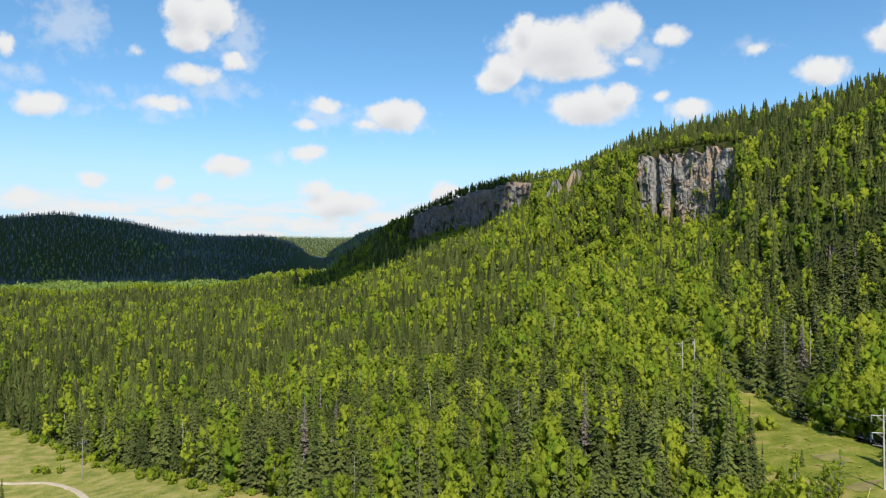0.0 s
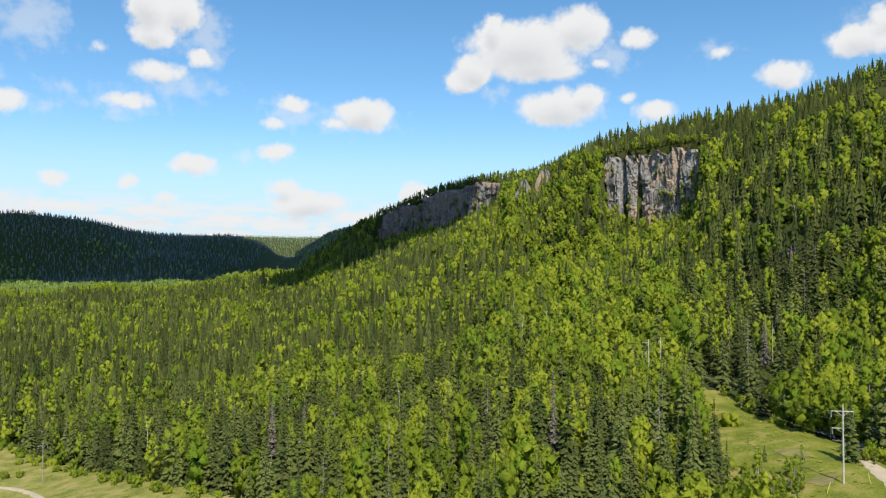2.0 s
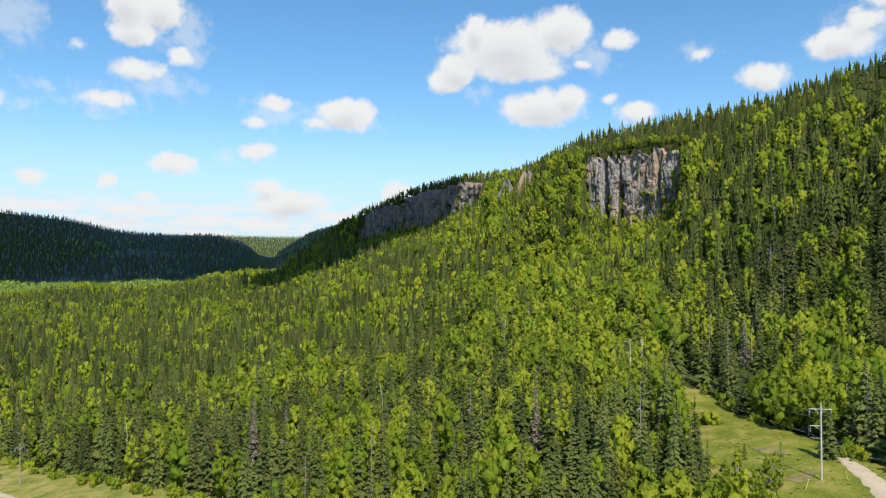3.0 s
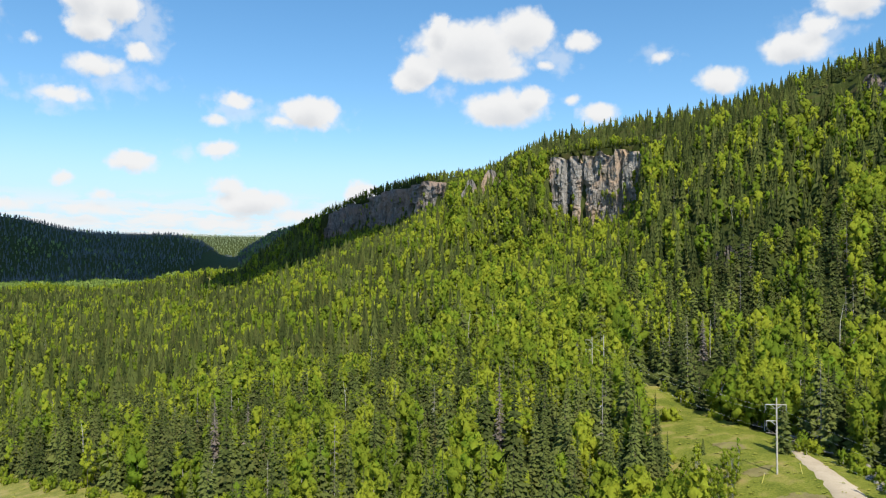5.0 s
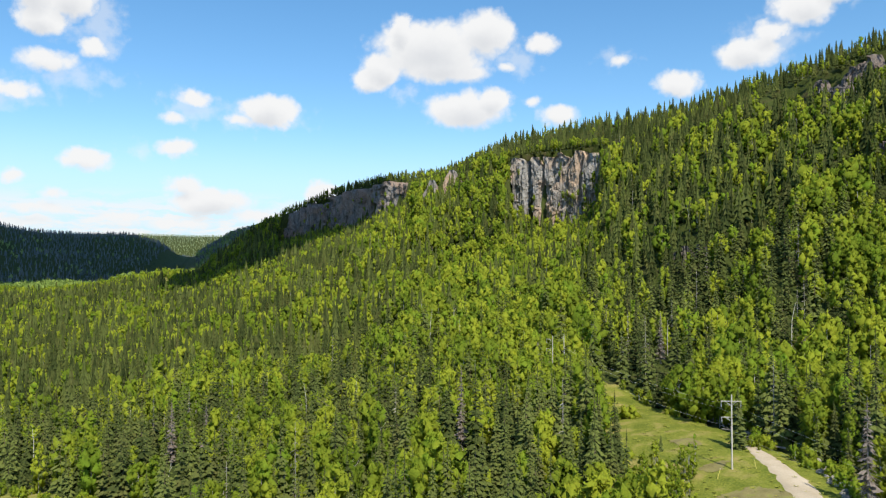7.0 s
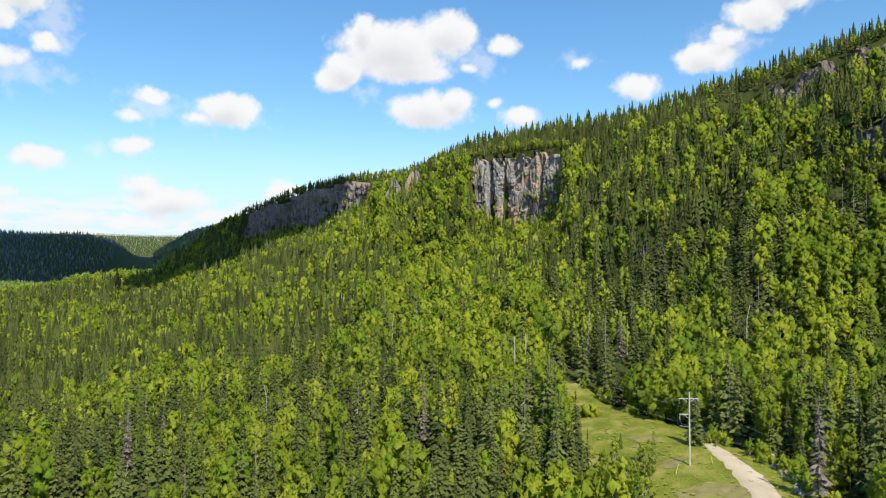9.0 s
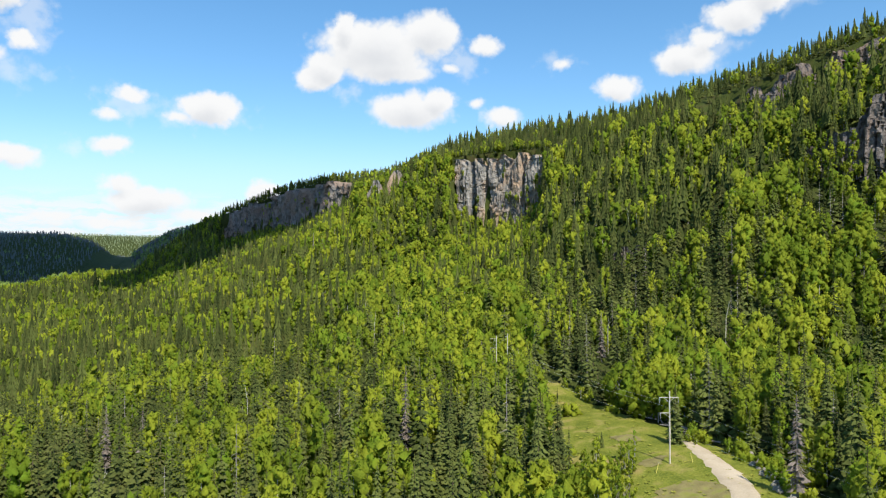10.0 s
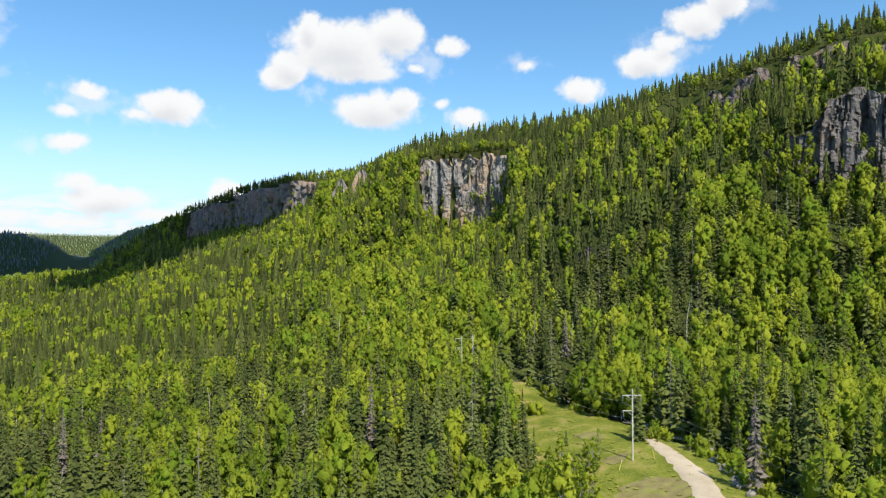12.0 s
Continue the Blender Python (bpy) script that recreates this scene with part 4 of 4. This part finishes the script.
for az, dist, high, reach in ((21.2, 122, 20, 2.6), (20.2, 124, 17, 2.0), (22.4, 124, 14, 1.7), (16.2, 152, 18, 2.2), (29.6, 190, 19, 2.6), (28.2, 200, 20, 2.6),
                              (38.6, 165, 22, 2.8), (40.2, 172, 23, 2.8), (33.0, 205, 17, 2.4), (41.5, 150, 18, 2.4), (31.5, 148, 12, 1.8), (42.8, 138, 15, 2.0),
                              (-31.0, 206, 12, 1.8), (26.1, 147, 3.4, 0.6), (22.8, 124, 9, 1.2), (23.6, 122, 6.5, 0.9), (23.2, 127, 7.5, 1.0), (44.5, 150, 19, 2.4), (22.5, 230, 17, 2.2), (24.4, 232, 18, 2.3)):
    big_spruce(az, dist, high, reach)


def shrub(x, y, high, wide_, label, group):
    t = tagged(new("shrub"), label, "shrub", group)
    part("stems", joined([prism((0, 0, -0.2), (rs.uniform(-0.5, 0.5) * wide_, rs.uniform(-0.5, 0.5) * wide_, high * 0.7), 0.04, 0.015, 3) for _ in range(5)]), pale_bark, t)
    part("foliage", leaf_crown(rs, high, wide_, 14, 170, 0.22, 0.08), birch_leaves, t)
    t.location = (x, y, float(land(x, y)[0]) + 0.2)
    return t


def edge_distance(x, y, poly):
    best = 1e9
    for i in range(len(poly)):
        (x1, y1), (x2, y2) = poly[i], poly[(i + 1) % len(poly)]
        vx, vy = x2 - x1, y2 - y1
        t = min(1, max(0, ((x - x1) * vx + (y - y1) * vy) / (vx * vx + vy * vy)))
        best = min(best, math.hypot(x - x1 - t * vx, y - y1 - t * vy))
    return best


def edge_shrubs(poly, count, reach, label, group):
    p = np.array(poly)
    made = []
    while count:
        x, y = rs.uniform(p[:, 0].min(), p[:, 0].max()), rs.uniform(p[:, 1].min(), p[:, 1].max())
        if math.hypot(x, y) < 95 or not inside(np.array([x]), np.array([y]), poly)[0] or rs.uniform(0, reach) < edge_distance(x, y, poly):
            continue
        count -= 1
        if len(made) < 6:
            made.append(shrub(x, y, rs.uniform(1.2, 3.2), rs.uniform(0.9, 1.9), label, group))
        else:
            k = rs.uniform(0.5, 1.2)
            copy_thing(made[rs.randint(6)], Matrix.LocRotScale((x, y, float(land(x, y)[0]) + 0.2), Euler((0, 0, rs.uniform(0, 6.28))), (k, k, k)))


edge_shrubs(MEADOW, 230, 8, "low yellow-green shrub at the edge of the meadow", "shrubs by the meadow")
edge_shrubs(CLEARING, 80, 5, "low yellow-green shrub at the edge of the grass clearing", "shrubs by the clearing")
for az, dist, high, wide_ in ((23.75, 174, 2.7, 2.5), (-29.0, 262, 2.2, 1.6), (-28.4, 258, 2.0, 1.5), (-27.6, 255, 2.2, 1.4)):
    p = polar(az, dist)
    shrub(p.x, p.y, high, wide_, "rounded dark green bush standing in the grass", "bushes in the grass")

saplings = []
while len(saplings) < 48:
    x, y = rs.uniform(44, 66), rs.uniform(94, 124)
    if not (inside(np.array([x]), np.array([y]), CLEARING)[0] and 23.5 < math.degrees(math.atan2(x, y)) < 28.5):
        continue
    t = shrub(x, y, rs.uniform(3.5, 7.0), rs.uniform(0.6, 1.1), "slender young aspen with yellow-green leaves beside the clearing", "young aspens")
    saplings.append(t)

# ---- small things in the clearing ----


def stone(x, y, size):
    v, f = [], []
    n, m = 8, 5
    for i in range(m + 1):
        t = math.pi * i / m
        for j in range(n):
            p = 2 * math.pi * j / n
            q = size * rs.uniform(0.8, 1.15)
            v.append((q * math.sin(t) * math.cos(p), 0.8 * q * math.sin(t) * math.sin(p), 0.6 * q * math.cos(t)))
    for i in range(m):
        for j in range(n):
            f.append((i * n + j, (i + 1) * n + j, (i + 1) * n + (j + 1) % n, i * n + (j + 1) % n))
    ob = new("boulder", add_mesh("boulder", v, f, [boulder_stone]))
    ob.location = (x, y, float(land(x, y)[0]) + 0.35 + 0.3 * size)
    tagged(ob, "pale grey boulder on the bank beside the dirt track", "rock", "boulders by the track")


for k in range(22):
    f = k / 21
    stone(85.5 - 9 * f + rs.uniform(-1.2, 1.2), 116 - 22 * f + rs.uniform(-1.2, 1.2), rs.uniform(0.3, 0.85))


def marker_stake(x, y, lean):
    t = tagged(new("marker_stake"), "thin leaning yellow marker stake in the grass", "stake", "marker stakes")
    part("stake", prism((0, 0, -0.2), (lean, 0, 1.7), 0.06, 0.06, 6), stake_paint, t)
    part("cap", prism((lean, 0, 1.7), (lean * 1.05, 0, 1.78), 0.07, 0.03, 6), metal, t)
    t.location = (x, y, float(land(x, y)[0]) + 0.3)


marker_stake(65.9, 114.1, 0.6)
marker_stake(73.4, 114.4, -0.5)


def fallen_log(x, y, long, turn):
    t = tagged(new("fallen_log"), "bleached grey fallen log lying at the wood's edge", "log", "logs by the clearing")
    part("trunk", prism((-long / 2, 0, 0.25), (long / 2, 0, 0.3), 0.2, 0.1, 7), dead_wood, t)
    part("branch_stub", prism((long * 0.2, 0, 0.3), (long * 0.3, 0.5, 0.9), 0.05, 0.02, 4), dead_wood, t)
    t.matrix_basis = Matrix.LocRotScale((x, y, float(land(x, y)[0]) + 0.35), Euler((0, 0, radians(turn))), None)


for k in range(14):
    f = k / 13
    fallen_log(86.5 - 2.5 * f + rs.uniform(-1, 1), 152 - 26 * f + rs.uniform(-1.5, 1.5), rs.uniform(3, 7), rs.uniform(40, 150))

# ---- power line ----


def utility_pole(x, y, high, turn, arms, label, thick=1.0, timber=None):
    """arms: height share, reach to its left and to its right."""
    t = tagged(new("utility_pole"), label, "utility pole", "power line poles")
    part("pole", prism((0, 0, -1), (0, 0, high), 0.2 * thick, 0.13 * thick, 10), timber or pole_wood, t)
    for f, l, rgt in arms:
        z = high * f
        arm = part("crossarm", prism((-l, 0.16, z), (rgt, 0.16, z), 0.085 * thick, 0.085 * thick, 4), timber or pole_wood, t)
        for end in (-l, rgt):
            if abs(end) > 0.5:
                part("brace", prism((end * 0.55, 0.16, z - 0.05), (0, 0.16, z - 0.8), 0.04, 0.04, 4), metal, arm)
                discs = [prism((end * 0.95, 0.16, z - 0.1 - 0.16 * k), (end * 0.95, 0.16, z - 0.2 - 0.16 * k), 0.11, 0.05, 6) for k in range(6)]
                part("insulator", joined(discs), metal, arm, "grey disc insulator string")
    ob_z = float(land(x, y)[0])
    t.matrix_basis = Matrix.LocRotScale((x, y, ob_z), Euler((0, 0, radians(turn))), None)
    return Vector((x, y, ob_z + high))


turn_line = -14
near_top = utility_pole(70.2, 116.6, 13.1, turn_line, ((0.91, 1.8, 1.7), (0.7, 1.7, 0.0)), "weathered pale wooden power pole with crossarms in the clearing", 0.8)
far_top = utility_pole(67.5, 206, 13.6, turn_line, ((0.93, 1.9, 0.0), (0.73, 1.9, 0.0)), "weathered pale wooden power pole behind trees", 0.7)
utility_pole(70.7, 205.2, 13.4, turn_line, ((0.93, 0.6, 0.0),), "weathered pale wooden power pole behind trees", 0.7)
left_top = utility_pole(-105.9, 215.4, 12.2, 35, ((0.93, 1.3, 1.3),), "grey wooden power pole with a crossarm in the meadow", 0.75, dead_wood)


def wire(a, b, sag):
    pts = [a.lerp(b, k / 16) - Vector((0, 0, 4 * sag * (k / 16) * (1 - k / 16))) for k in range(17)]
    geo = joined([prism(pts[k], pts[k + 1], 0.01, 0.01, 3) for k in range(16)])
    tagged(new("power_line_wire", add_mesh("power_line_wire", geo[0], geo[1], [metal])), "thin dark power line wire strung between poles", "wire", "power line wires")


off = Vector((math.cos(radians(turn_line)), math.sin(radians(turn_line)), 0))
ahead = Vector((78, 40, near_top.z - 3))
for side, down in ((-1.8, 2.4), (1.7, 2.4), (-1.7, 5.3)):
    wire(near_top + off * side - Vector((0, 0, down)), far_top + off * min(side, 0.5) - Vector((0, 0, down * 0.8)), 1.6)
    wire(near_top + off * side - Vector((0, 0, down)), ahead + off * side - Vector((0, 0, down)), 1.5)

# tufts of tall grass
def tufts(poly, gap, seed):
    p = np.array(poly)
    r = np.random.RandomState(seed)
    X, Y = np.meshgrid(np.arange(p[:, 0].min(), p[:, 0].max(), gap), np.arange(p[:, 1].min(), p[:, 1].max(), gap))
    x, y = X.ravel() + r.uniform(-gap, gap, X.size), Y.ravel() + r.uniform(-gap, gap, X.size)
    k = inside(x, y, poly) & (np.hypot(x, y) > 92) & (r.uniform(size=X.size) < 0.5 + 0.6 * ripple(x, y, 14, 6))
    x, y = x[k], y[k]
    blades = []
    for k in range(7):
        a = r.uniform(0, 6.28)
        q = np.array([math.cos(a), math.sin(a), 0])
        w = np.array([-q[1], q[0], 0]) * 0.12
        blades.append((np.array([q * 0.1 + w * 1.6 + [0, 0, 0.25], q * 0.1 - w * 1.6 + [0, 0, 0.25], q * 0.6 + [0, 0, 0.4]]), np.array([(0, 1, 2)])))
    g = plain(joined(blades))
    wood("grass_tufts", [g], x, y, land(x, y) + 0.25, r.uniform(0.35, 0.9, len(x)), r.uniform(0, 1, len(x)), r, [tuft_green], "tufts of tall yellow-green meadow grass")


tufts(MEADOW, 1.8, 61)
tufts(CLEARING, 1.8, 62)

# ---- the cloud that shades the far hill ----


def build_cloud(x, y, rx, ry):
    v, f = [], []
    n, m = 64, 24
    for i in range(m + 1):
        t = math.pi * i / m
        for j in range(n):
            p = 2 * math.pi * j / n
            q = 1 + 0.09 * math.sin(3 * p + 1) + 0.05 * math.sin(7 * p) + 0.04 * math.sin(5 * t + 2 * p)
            v.append((rx * q * math.sin(t) * math.cos(p), ry * q * math.sin(t) * math.sin(p), 0.12 * rx * math.cos(t) * (1 if t < 1.57 else 0.4)))
    for i in range(m):
        for j in range(n):
            a, b = i * n + j, i * n + (j + 1) % n
            f.append((a, a + n, b + n, b))
    ob = new("cloud", add_mesh("cloud", v, f, [cloud_white], smooth=True))
    high = 1200
    over = sun_way * (high / sun_way.z)
    ob.location = (x + over.x, y + over.y, high)
    tagged(ob, "broad white cumulus cloud drifting over the far hill", "cloud", kind="structure")


build_cloud(-790, 1960, 800, 690)
build_cloud(-75, 1075, 150, 190)
